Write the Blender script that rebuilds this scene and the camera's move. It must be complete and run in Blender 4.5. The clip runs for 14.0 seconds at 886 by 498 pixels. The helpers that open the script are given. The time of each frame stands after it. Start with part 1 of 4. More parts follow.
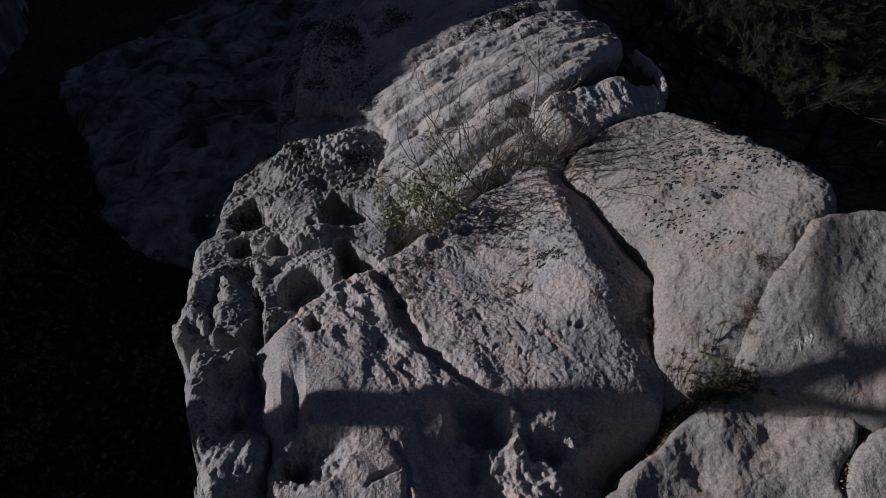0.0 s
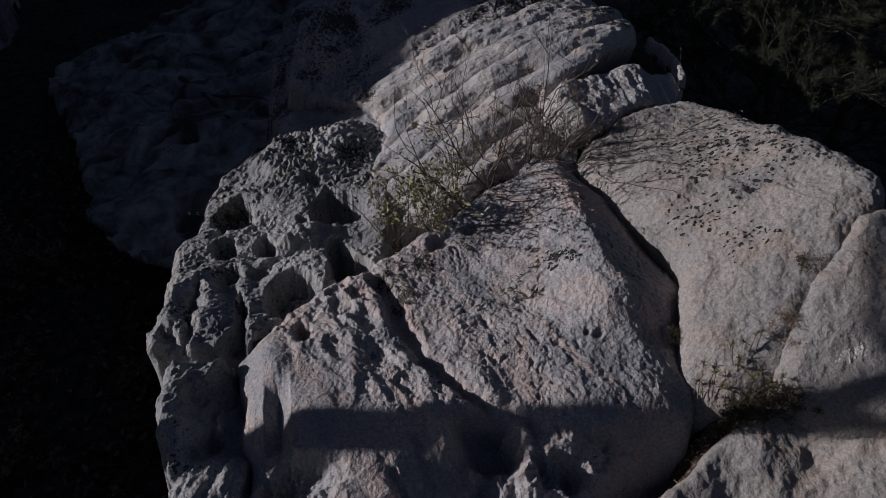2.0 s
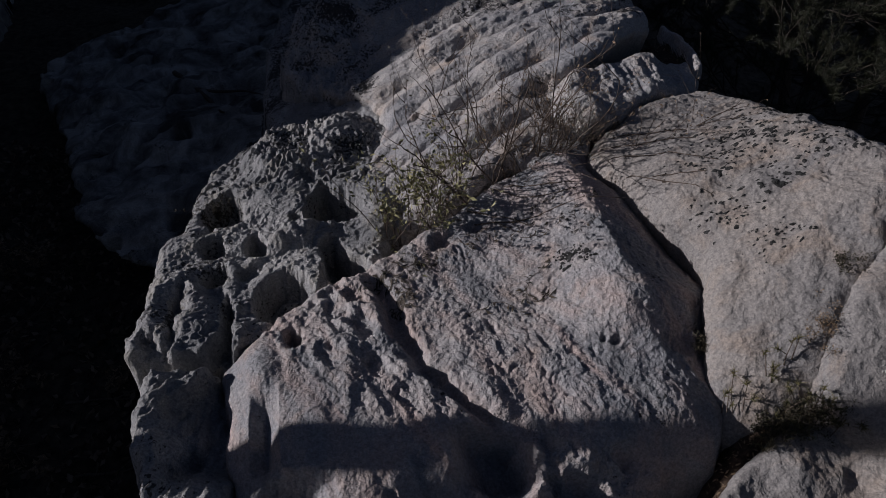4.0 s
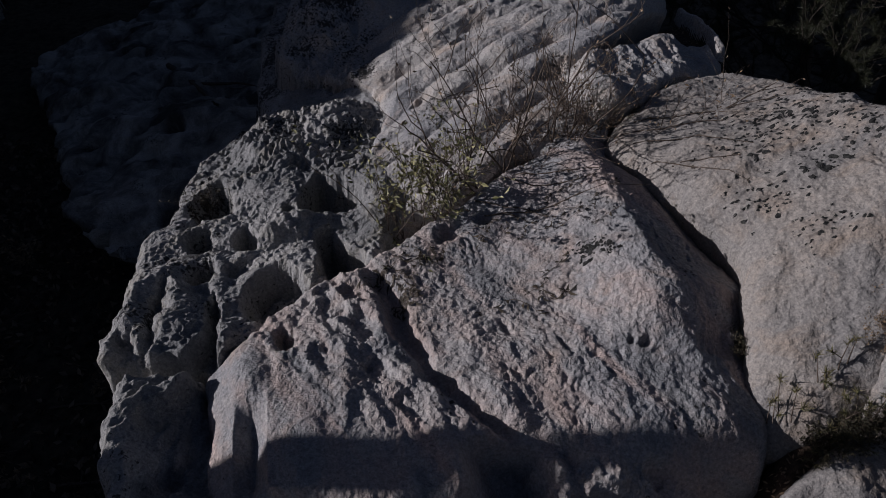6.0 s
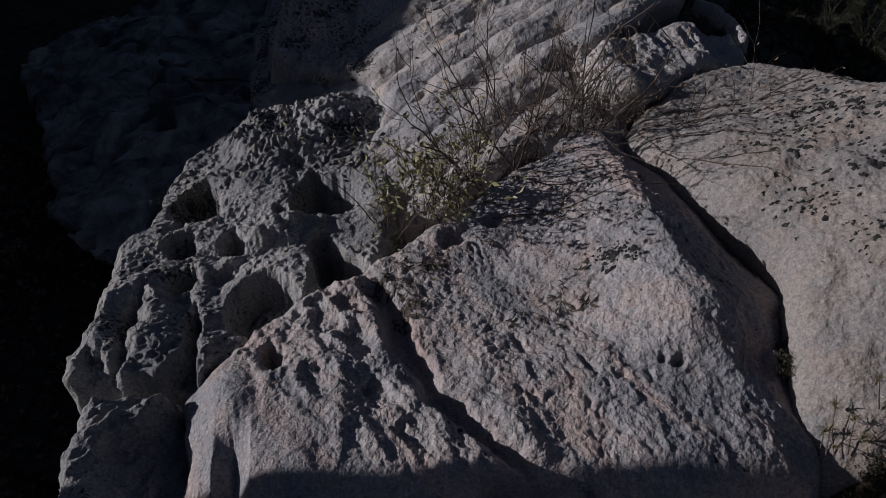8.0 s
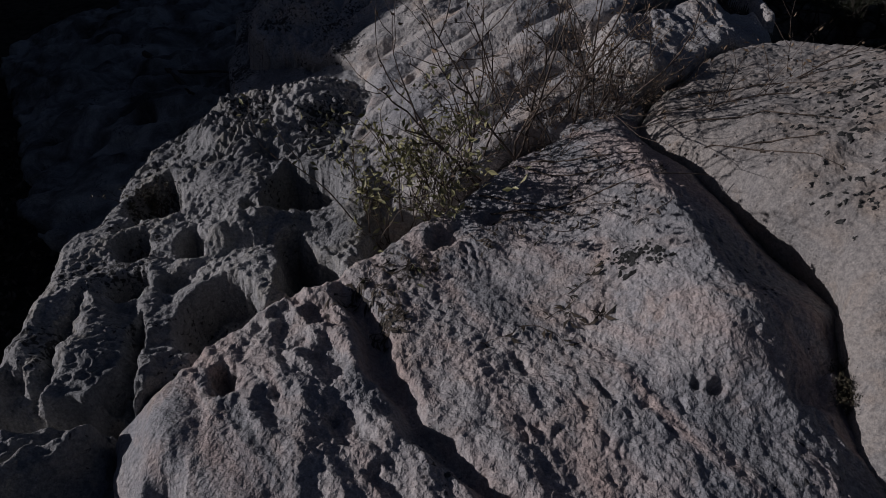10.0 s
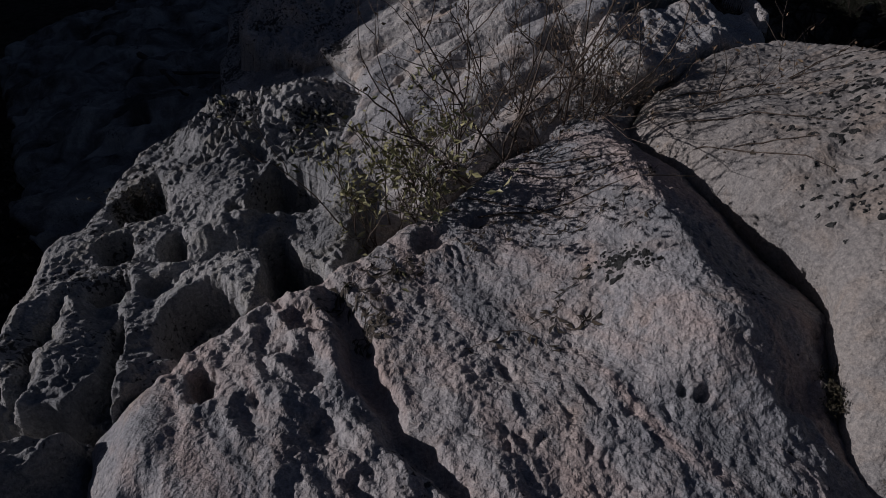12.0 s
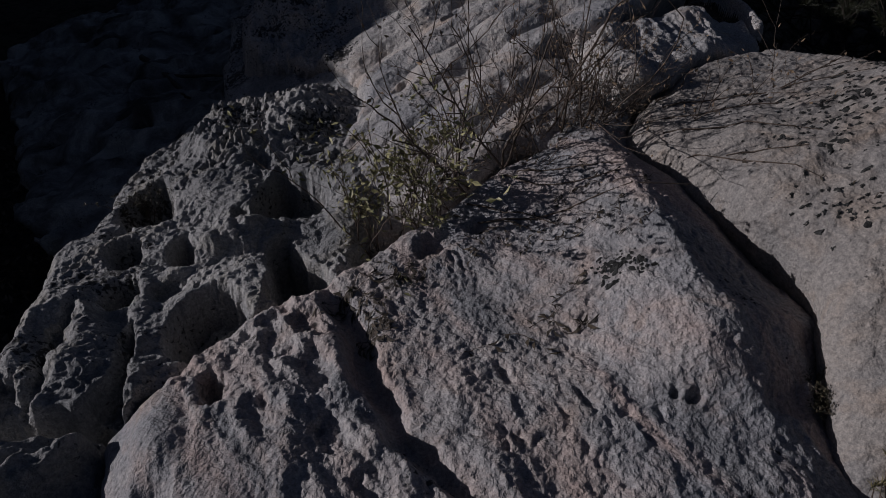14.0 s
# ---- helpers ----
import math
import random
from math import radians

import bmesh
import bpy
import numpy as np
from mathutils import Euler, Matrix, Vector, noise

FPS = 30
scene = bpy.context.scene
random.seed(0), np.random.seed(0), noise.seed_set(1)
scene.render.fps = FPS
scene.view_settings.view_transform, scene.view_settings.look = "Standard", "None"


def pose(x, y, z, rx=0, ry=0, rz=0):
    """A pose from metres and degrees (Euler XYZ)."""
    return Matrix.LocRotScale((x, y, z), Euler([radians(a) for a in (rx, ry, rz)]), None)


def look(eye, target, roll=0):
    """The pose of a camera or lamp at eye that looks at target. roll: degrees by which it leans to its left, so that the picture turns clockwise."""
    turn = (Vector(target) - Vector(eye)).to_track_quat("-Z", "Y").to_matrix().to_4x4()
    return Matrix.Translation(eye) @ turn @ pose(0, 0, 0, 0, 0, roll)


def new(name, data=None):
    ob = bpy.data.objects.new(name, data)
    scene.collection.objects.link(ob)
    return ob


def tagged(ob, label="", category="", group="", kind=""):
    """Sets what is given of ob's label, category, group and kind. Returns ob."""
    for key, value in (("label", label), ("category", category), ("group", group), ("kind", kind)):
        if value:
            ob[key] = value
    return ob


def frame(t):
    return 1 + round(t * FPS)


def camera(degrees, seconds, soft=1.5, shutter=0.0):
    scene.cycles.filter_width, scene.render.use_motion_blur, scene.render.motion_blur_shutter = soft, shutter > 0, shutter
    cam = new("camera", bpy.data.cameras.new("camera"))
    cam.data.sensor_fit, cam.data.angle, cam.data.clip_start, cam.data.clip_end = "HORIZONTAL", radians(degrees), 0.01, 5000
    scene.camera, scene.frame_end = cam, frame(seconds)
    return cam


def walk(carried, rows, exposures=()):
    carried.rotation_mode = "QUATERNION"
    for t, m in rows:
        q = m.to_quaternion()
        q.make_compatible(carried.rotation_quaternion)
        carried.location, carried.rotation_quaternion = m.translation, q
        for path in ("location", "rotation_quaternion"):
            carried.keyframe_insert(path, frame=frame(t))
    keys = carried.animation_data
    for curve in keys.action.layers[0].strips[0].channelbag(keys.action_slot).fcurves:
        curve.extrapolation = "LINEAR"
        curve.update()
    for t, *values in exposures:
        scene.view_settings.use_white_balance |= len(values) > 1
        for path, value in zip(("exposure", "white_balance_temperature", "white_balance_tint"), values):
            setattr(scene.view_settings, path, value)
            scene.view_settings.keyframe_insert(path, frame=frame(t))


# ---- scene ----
PATH = [
    (0.0, (0.021, -0.025, 2.614), (0.011, 1.476, 1.291), 0.3),
    (0.5, (0.010, -0.006, 2.589), (0.000, 1.494, 1.266), 0.3),
    (1.0, (0.005, 0.028, 2.557), (-0.006, 1.529, 1.236), 0.3),
    (1.5, (0.010, 0.122, 2.480), (-0.001, 1.623, 1.158), 0.3),
    (2.0, (0.014, 0.217, 2.398), (0.002, 1.719, 1.077), 0.2),
    (2.5, (0.008, 0.261, 2.358), (-0.005, 1.763, 1.037), 0.2),
    (3.0, (-0.003, 0.301, 2.321), (-0.016, 1.803, 1.001), 0.2),
    (5.5, (0.005, 0.529, 2.076), (-0.008, 2.033, 0.758), 0.2),
    (6.0, (-0.033, 0.574, 2.023), (-0.046, 2.079, 0.706), 0.2),
    (6.5, (-0.051, 0.638, 1.985), (-0.065, 2.143, 0.668), 0.2),
    (7.0, (-0.063, 0.694, 1.956), (-0.076, 2.200, 0.639), 0.2),
    (7.5, (-0.063, 0.741, 1.911), (-0.075, 2.246, 0.595), 0.3),
    (8.0, (-0.058, 0.787, 1.867), (-0.070, 2.292, 0.550), 0.2),
    (10.5, (0.002, 1.093, 1.589), (-0.010, 2.601, 0.275), 0.3),
    (11.0, (0.022, 1.095, 1.581), (0.010, 2.602, 0.267), 0.2),
    (11.5, (0.015, 1.097, 1.594), (0.004, 2.605, 0.280), 0.2),
    (12.0, (0.029, 1.099, 1.607), (0.016, 2.608, 0.295), 0.2),
    (12.5, (0.042, 1.089, 1.613), (0.030, 2.598, 0.300), 0.2),
    (13.0, (0.031, 1.084, 1.632), (0.020, 2.593, 0.320), 0.2),
    (13.5, (0.019, 1.074, 1.650), (0.009, 2.585, 0.339), 0.3),
    (14.0, (0.024, 1.064, 1.661), (0.013, 2.574, 0.349), 0.3),
]
cam = camera(70.0, 14.0, soft=0.7)
walk(cam, [(t, look(eye, target, roll)) for t, eye, target, roll in PATH], [(0.0, -0.50), (3.0, -0.57), (7.0, -0.65), (8.0, -0.71), (10.5, -1.09), (14.0, -1.11)])

# ---- light: a low winter sun and a thin blue sky ----
SUN_WAY = Vector((1.0, -0.08, -0.30)).normalized()      # the way the light travels
SUN_UP = math.asin(-SUN_WAY.z)
world = bpy.data.worlds.new("sky")
scene.world = world
world.use_nodes = True
sky = world.node_tree.nodes.new("ShaderNodeTexSky")
sky.sky_type, sky.sun_disc = "NISHITA", False
sky.sun_elevation, sky.sun_rotation = SUN_UP, math.atan2(-SUN_WAY.x, -SUN_WAY.y)
tint = world.node_tree.nodes.new("ShaderNodeMix")
tint.data_type, tint.blend_type, tint.inputs[0].default_value, tint.inputs[7].default_value = "RGBA", "MULTIPLY", 1.0, (0.92, 0.90, 1.14, 1)
world.node_tree.links.new(sky.outputs[0], tint.inputs[6])
world.node_tree.links.new(tint.outputs[2], world.node_tree.nodes["Background"].inputs[0])
world.node_tree.nodes["Background"].inputs[1].default_value = 0.029
sun = new("sun", bpy.data.lights.new("sun", "SUN"))
sun.data.energy, sun.data.angle, sun.data.color = 5.0, radians(0.55), (0.965, 0.93, 0.985)
sun.matrix_world = Matrix.Translation((-12, 2, 8)) @ SUN_WAY.to_track_quat("-Z", "Y").to_matrix().to_4x4()

# ---- materials ----
def material(name):
    m = bpy.data.materials.new(name)
    m.use_nodes = True
    return m, m.node_tree.nodes, m.node_tree.links, m.node_tree.nodes["Principled BSDF"]


def texture(nodes, links, kind, scale, where, **values):
    n = nodes.new(kind)
    n.inputs["Scale"].default_value = scale
    for key, value in values.items():
        n.inputs[key].default_value = value
    links.new(where, n.inputs["Vector"])
    return n


def ramp(nodes, links, source, stops):
    r = nodes.new("ShaderNodeValToRGB")
    while len(r.color_ramp.elements) < len(stops):
        r.color_ramp.elements.new(0.5)
    for e, (at, colour) in zip(r.color_ramp.elements, stops):
        e.position, e.color = at, (*colour, 1) if len(colour) == 3 else colour
    links.new(source, r.inputs[0])
    return r.outputs[0]


def mix(nodes, links, factor, a, b, blend="MIX"):
    m = nodes.new("ShaderNodeMix")
    m.data_type, m.blend_type = "RGBA", blend
    for value, slot in ((factor, m.inputs[0]), (a, m.inputs[6]), (b, m.inputs[7])):
        if isinstance(value, bpy.types.NodeSocket):
            links.new(value, slot)
        else:
            slot.default_value = value if not isinstance(value, tuple) else (*value, 1)
    return m.outputs[2]


def times(nodes, links, a, b, op="MULTIPLY"):
    m = nodes.new("ShaderNodeMath")
    m.operation = op
    for value, slot in ((a, m.inputs[0]), (b, m.inputs[1])):
        if isinstance(value, bpy.types.NodeSocket):
            links.new(value, slot)
        else:
            slot.default_value = value
    return m.outputs[0]


def sandstone(name, pale, warm, grey, lichen=0.5, grain=1.0, flow=0.0, gather=0.14):
    """Weathered sandstone: pale grains, warm rusty flows, grey crust and black lichen."""
    m, nodes, links, bsdf = material(name)
    at = nodes.new("ShaderNodeTexCoord").outputs["Object"]
    broad = texture(nodes, links, "ShaderNodeTexNoise", 1.7, at, Detail=5, Roughness=0.6, Distortion=0.6)
    stain = texture(nodes, links, "ShaderNodeTexNoise", 4.3, at, Detail=6, Roughness=0.65, Distortion=1.0)
    speck = texture(nodes, links, "ShaderNodeTexNoise", 120, at, Detail=1, Roughness=0.5)
    sand = texture(nodes, links, "ShaderNodeTexNoise", 330, at, Detail=2, Roughness=0.7)
    colour = mix(nodes, links, ramp(nodes, links, broad.outputs[0], [(0.40, (0, 0, 0)), (0.62, (1, 1, 1))]), pale, grey)
    colour = mix(nodes, links, ramp(nodes, links, stain.outputs[0], [(0.50, (0, 0, 0)), (0.72, (0.9, 0.9, 0.9))]), colour, warm)
    if flow:
        # warm and pale streaks that run down the face
        turn = nodes.new("ShaderNodeMapping")
        turn.vector_type = "TEXTURE"
        turn.inputs["Rotation"].default_value, turn.inputs["Scale"].default_value = (0, 0, radians(-56)), (2.6, 0.5, 1)
        links.new(at, turn.inputs["Vector"])
        streak = texture(nodes, links, "ShaderNodeTexNoise", 3.2, turn.outputs[0], Detail=4, Roughness=0.55, Distortion=0.5)
        colour = mix(nodes, links, ramp(nodes, links, streak.outputs[0], [(0.485, (0, 0, 0)), (0.645, (flow, flow, flow))]), colour, (0.45, 0.353, 0.318))
        colour = mix(nodes, links, ramp(nodes, links, streak.outputs[0], [(0.34, (flow, flow, flow)), (0.46, (0, 0, 0))]), colour, (0.20, 0.205, 0.215))
    gritty = texture(nodes, links, "ShaderNodeTexNoise", 72, at, Detail=4, Roughness=0.75)
    colour = mix(nodes, links, 0.5, colour, ramp(nodes, links, gritty.outputs[0], [(0.34, (0.38, 0.38, 0.40)), (0.50, (1.0, 1.0, 1.0)), (0.66, (1.5, 1.48, 1.45))]), "MULTIPLY")
    colour = mix(nodes, links, 0.25, colour, ramp(nodes, links, speck.outputs[0], [(0.30, (0.55, 0.55, 0.57)), (0.48, (1.0, 1.0, 1.0)), (0.70, (1.5, 1.47, 1.42))]), "MULTIPLY")
    colour = mix(nodes, links, 0.35, colour, ramp(nodes, links, sand.outputs[0], [(0.32, (0.35, 0.35, 0.36)), (0.5, (1, 1, 1)), (0.70, (1.6, 1.58, 1.55))]), "MULTIPLY")
    pores = texture(nodes, links, "ShaderNodeTexVoronoi", 105, at, Randomness=1.0)
    colour = mix(nodes, links, 0.3, colour, ramp(nodes, links, pores.outputs[0], [(0.10, (0.35, 0.35, 0.36)), (0.30, (1, 1, 1))]), "MULTIPLY")
    # black lichen: crisp little blots gathered in patches
    blots = texture(nodes, links, "ShaderNodeTexNoise", 52, at, Detail=3, Roughness=0.6, Distortion=0.4)
    patch = texture(nodes, links, "ShaderNodeTexNoise", 2.6, at, Detail=3, Roughness=0.6)
    held = times(nodes, links, blots.outputs[0], times(nodes, links, patch.outputs[0], 1.0), "ADD")
    crust = nodes.new("ShaderNodeAttribute")
    crust.attribute_name = "lichen"
    held = times(nodes, links, held, times(nodes, links, crust.outputs["Fac"], gather), "ADD")
    dark = ramp(nodes, links, times(nodes, links, held, 0.5), [(0.635 - 0.03 * lichen, (0, 0, 0)), (0.665 - 0.03 * lichen, (0.9, 0.9, 0.9))])
    colour = mix(nodes, links, dark, colour, (0.028, 0.027, 0.027))
    links.new(colour, bsdf.inputs["Base Color"])
    bsdf.inputs["Roughness"].default_value = 0.92
    bsdf.inputs["Specular IOR Level"].default_value = 0.25
    # coarse scabs under fine grain
    scab = texture(nodes, links, "ShaderNodeTexNoise", 38, at, Detail=4, Roughness=0.6)
    coarse = nodes.new("ShaderNodeBump")
    coarse.inputs["Strength"].default_value, coarse.inputs["Distance"].default_value = 1.0 * grain, 0.017
    links.new(scab.outputs[0], coarse.inputs["Height"])
    fine = nodes.new("ShaderNodeBump")
    fine.inputs["Strength"].default_value, fine.inputs["Distance"].default_value = 1.0 * grain, 0.004
    links.new(speck.outputs[0], fine.inputs["Height"])
    links.new(coarse.outputs[0], fine.inputs["Normal"])
    links.new(fine.outputs[0], bsdf.inputs["Normal"])
    return m


def plain(name, colour, other, scale, rough=0.8, bump=0.0, spread=(0.35, 0.65)):
    m, nodes, links, bsdf = material(name)
    at = nodes.new("ShaderNodeTexCoord").outputs["Object"]
    n = texture(nodes, links, "ShaderNodeTexNoise", scale, at, Detail=5, Roughness=0.65)
    links.new(ramp(nodes, links, n.outputs[0], [(spread[0], colour), (spread[1], other)]), bsdf.inputs["Base Color"])
    bsdf.inputs["Roughness"].default_value = rough
    bsdf.inputs["Specular IOR Level"].default_value = 0.3
    if bump:
        b = nodes.new("ShaderNodeBump")
        b.inputs["Strength"].default_value, b.inputs["Distance"].default_value = 0.8, bump
        links.new(n.outputs[0], b.inputs["Height"])
        links.new(b.outputs[0], bsdf.inputs["Normal"])
    return m


def foliage(name, colour, other, rough=0.55):
    """Leaves and needles: the colour varies from piece to piece."""
    m, nodes, links, bsdf = material(name)
    island = nodes.new("ShaderNodeNewGeometry").outputs["Random Per Island"]
    links.new(ramp(nodes, links, island, [(0.0, colour), (1.0, other)]), bsdf.inputs["Base Color"])
    bsdf.inputs["Roughness"].default_value = rough
    return m


STONE = sandstone("pale_sandstone", (0.452, 0.427, 0.407), (0.452, 0.367, 0.305), (0.305, 0.305, 0.316), gather=0.26)
STONE_FLOW = sandstone("streaked_sandstone", (0.412, 0.382, 0.370), (0.41, 0.325, 0.28), (0.282, 0.282, 0.294), 0.4, 1.0, 0.85)
STONE_GREY = sandstone("grey_sandstone", (0.36, 0.352, 0.346), (0.325, 0.302, 0.26), (0.19, 0.194, 0.20), lichen=1.4, gather=0.16)
STONE_CRUST = sandstone("crusted_sandstone", (0.38, 0.378, 0.38), (0.28, 0.265, 0.24), (0.22, 0.225, 0.235), lichen=2.2)
STONE_WARM = sandstone("warm_sandstone", (0.30, 0.272, 0.248), (0.305, 0.246, 0.20), (0.235, 0.223, 0.215), lichen=0.3, grain=0.65, gather=0.03)
# darkened copy of the stone: the ledge's shade and brighter rims are in its colour
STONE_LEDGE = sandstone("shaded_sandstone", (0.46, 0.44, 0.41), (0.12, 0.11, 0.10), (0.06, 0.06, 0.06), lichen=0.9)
STONE_DARK = sandstone("mossy_sandstone", (0.26, 0.26, 0.265), (0.12, 0.12, 0.10), (0.09, 0.095, 0.1), lichen=1.5)
SOIL = plain("soil", (0.02, 0.014, 0.010), (0.09, 0.06, 0.042), 40, 0.95, 0.01)
LITTER = plain("forest_litter", (0.014, 0.012, 0.009), (0.085, 0.068, 0.05), 9, 0.95, 0.03)
BARK = plain("bark", (0.05, 0.04, 0.033), (0.12, 0.095, 0.08), 60, 0.9, 0.006)
TWIG = plain("twig_bark", (0.05, 0.038, 0.031), (0.16, 0.122, 0.098), 90, 0.8)
LEAF = foliage("green_leaf", (0.13, 0.13, 0.05), (0.40, 0.37, 0.18))
DRY_LEAF = foliage("dry_leaf", (0.09, 0.06, 0.038), (0.30, 0.21, 0.13), 0.7)
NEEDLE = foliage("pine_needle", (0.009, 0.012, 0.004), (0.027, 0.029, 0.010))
HEATH = foliage("heath_leaf", (0.022, 0.022, 0.012), (0.075, 0.06, 0.03), 0.7)
SPRIG = foliage("sprig_leaf", (0.022, 0.017, 0.013), (0.075, 0.055, 0.035), 0.8)
SPROUT = foliage("seedling_needle", (0.06, 0.065, 0.025), (0.17, 0.14, 0.06), 0.6)
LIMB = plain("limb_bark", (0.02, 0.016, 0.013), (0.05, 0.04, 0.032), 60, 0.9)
DEAD_LEAF = foliage("dead_leaf", (0.04, 0.03, 0.02), (0.20, 0.145, 0.10), 0.7)
CHALK = plain("chalky_lichen", (0.33, 0.31, 0.28), (0.60, 0.58, 0.55), 80, 0.95, 0.003)
LICHEN = plain("black_lichen", (0.01, 0.01, 0.01), (0.05, 0.05, 0.048), 55, 0.95, 0.004)

# ---- shaping tools ----
def scatter(ix, iy, seed):
    """A number from 0 to 1 for each cell of a plane."""
    h = (ix.astype(np.int64) * 374761393 + iy.astype(np.int64) * 668265263 + seed * 974634777) & 0xFFFFFFFF
    h = ((h ^ (h >> 13)) * 1274126177) & 0xFFFFFFFF
    h = ((h ^ (h >> 16)) * 2246822519) & 0xFFFFFFFF
    return (h ^ (h >> 15)) / 4294967295.0


def waves(x, y, seed=0):
    """Gradient noise, about -1 to 1."""
    ix, iy = np.floor(x), np.floor(y)
    fx, fy = x - ix, y - iy

    def corner(dx, dy):
        a = scatter(ix + dx, iy + dy, seed) * 2 * np.pi
        return np.cos(a) * (fx - dx) + np.sin(a) * (fy - dy)

    u, v = fx * fx * fx * (fx * (fx * 6 - 15) + 10), fy * fy * fy * (fy * (fy * 6 - 15) + 10)
    low = corner(0, 0) * (1 - u) + corner(1, 0) * u
    high = corner(0, 1) * (1 - u) + corner(1, 1) * u
    return 1.5 * (low * (1 - v) + high * v)


def rough(x, y, size, octaves=4, seed=0, gain=0.5):
    total, a, s = 0.0, 1.0, 1.0 / size
    for k in range(octaves):
        total = total + a * waves(x * s + 17.3 * k, y * s - 9.1 * k, seed + k)
        a, s = a * gain, s * 2.03
    return total


def scabs(x, y, size, octaves=3, seed=0, gain=0.55):
    """Sharp-crested relief, about 0 to 1."""
    total, a, s = 0.0, 1.0, 1.0 / size
    for k in range(octaves):
        total = total + a * (1 - abs(waves(x * s + 11.7 * k, y * s + 5.3 * k, seed + 3 * k)) * 1.6)
        a, s = a * gain, s * 2.1
    return total / 1.9


def cells(x, y, size, seed=0):
    """The way to the nearest of many scattered points, in cell sizes."""
    x, y = x / size, y / size
    ix, iy = np.floor(x), np.floor(y)
    best = np.full(x.shape, 9.0)
    for dx in (-1, 0, 1):
        for dy in (-1, 0, 1):
            px = ix + dx + scatter(ix + dx, iy + dy, seed)
            py = iy + dy + scatter(ix + dx, iy + dy, seed + 7)
            best = np.minimum(best, np.hypot(px - x, py - y))
    return best


def ease(v, low=0.0, high=1.0):
    v = np.clip((v - low) / (high - low), 0, 1)
    return v * v * (3 - 2 * v)


def loop(points, steps=8):
    """A smooth closed line through a few corners."""
    p, out = np.array(points, float), []
    for k in range(len(p)):
        a, b, c, d = p[k - 1], p[k], p[(k + 1) % len(p)], p[(k + 2) % len(p)]
        for t in np.arange(steps) / steps:
            out.append(0.5 * (2 * b + (c - a) * t + (2 * a - 5 * b + 4 * c - d) * t * t + (3 * b - a - 3 * c + d) * t ** 3))
    return np.array(out)


def inward(x, y, line):
    """How far inside a closed line each place lies (outside: minus)."""
    best, inside = np.full(x.shape, 1e9), np.zeros(x.shape, bool)
    for (ax, ay), (bx, by) in zip(line, np.roll(line, -1, axis=0)):
        ex, ey = bx - ax, by - ay
        t = np.clip(((x - ax) * ex + (y - ay) * ey) / (ex * ex + ey * ey + 1e-12), 0, 1)
        best = np.minimum(best, (x - ax - t * ex) ** 2 + (y - ay - t * ey) ** 2)
        if ay != by:
            inside ^= ((ay > y) != (by > y)) & (x < ex * (y - ay) / ey + ax)
    return np.where(inside, 1, -1) * np.sqrt(best)


def along(x, y, line):
    """The way to an open line, and how far along it (0 to 1)."""
    best, part = np.full(x.shape, 1e9), np.zeros(x.shape)
    for k, ((ax, ay), (bx, by)) in enumerate(zip(line, line[1:])):
        ex, ey = bx - ax, by - ay
        t = np.clip(((x - ax) * ex + (y - ay) * ey) / (ex * ex + ey * ey), 0, 1)
        d = np.hypot(x - ax - t * ex, y - ay - t * ey)
        part = np.where(d < best, (k + t) / (len(line) - 1), part)
        best = np.minimum(best, d)
    return best, part


def pits(z, x, y, rows, seed=3):
    """Hollows with ragged rims: place, radius, depth, length, turn."""
    for k, (px, py, r, deep, long, turn) in enumerate(rows):
        near = (abs(x - px) < 2.2 * r * long) & (abs(y - py) < 2.2 * r * long)
        u, v = x[near] - px, y[near] - py
        c, s = math.cos(radians(turn)), math.sin(radians(turn))
        d = np.hypot((u * c + v * s) / long, v * c - u * s) / r
        d = d + (0.22 if deep > 0 else 0.12) * rough(x[near], y[near], r * 1.2, 4, seed + k, 0.6)
        z[near] -= deep * ease(1.15 - d, 0.0, 0.65) * np.clip(0.85 - 0.4 * u / r, 0.3, 1.2) * (1 + 0.2 * rough(x[near], y[near], 0.06, 3, seed + 90))
    return z


def hollows(z, x, y, rows, seed=9):
    """Weathered caves with steep ragged walls: depth and outline."""
    wx, wy = x + 0.014 * rough(x, y, 0.08, 4, seed, 0.6), y + 0.014 * rough(x, y, 0.08, 4, seed + 5, 0.6)
    for k, (deep, corners) in enumerate(rows):
        line = loop(corners, 4)
        lo, hi = line.min(0) - 0.06, line.max(0) + 0.06
        near = (x > lo[0]) & (x < hi[0]) & (y > lo[1]) & (y < hi[1])
        inn = inward(wx[near], wy[near], line)
        z[near] -= deep * ease(inn, -0.015, 0.032) * (1 + 0.2 * rough(x[near], y[near], 0.06, 3, seed + 10 + k))
    return z


def grooves(z, x, y, line, wide, deep, seed=5):
    d, part = along(x, y, line)
    d = d + wide * 0.4 * rough(x, y, wide * 2.5, 3, seed)
    return z - deep * ease(1 - d / wide) * ease(part * 12 + 0.2) * ease((1 - part) * 12 + 0.2)


def bowed(x, y, middle, c):
    """A gently bowed surface: height, slopes and bends about a middle."""
    u, v = x - middle[0], y - middle[1]
    terms = (1, u, v, u * u, u * v, v * v, u ** 3, u * u * v, u * v * v, v ** 3)
    return sum(k * t for k, t in zip(c, terms)) + 0 * x


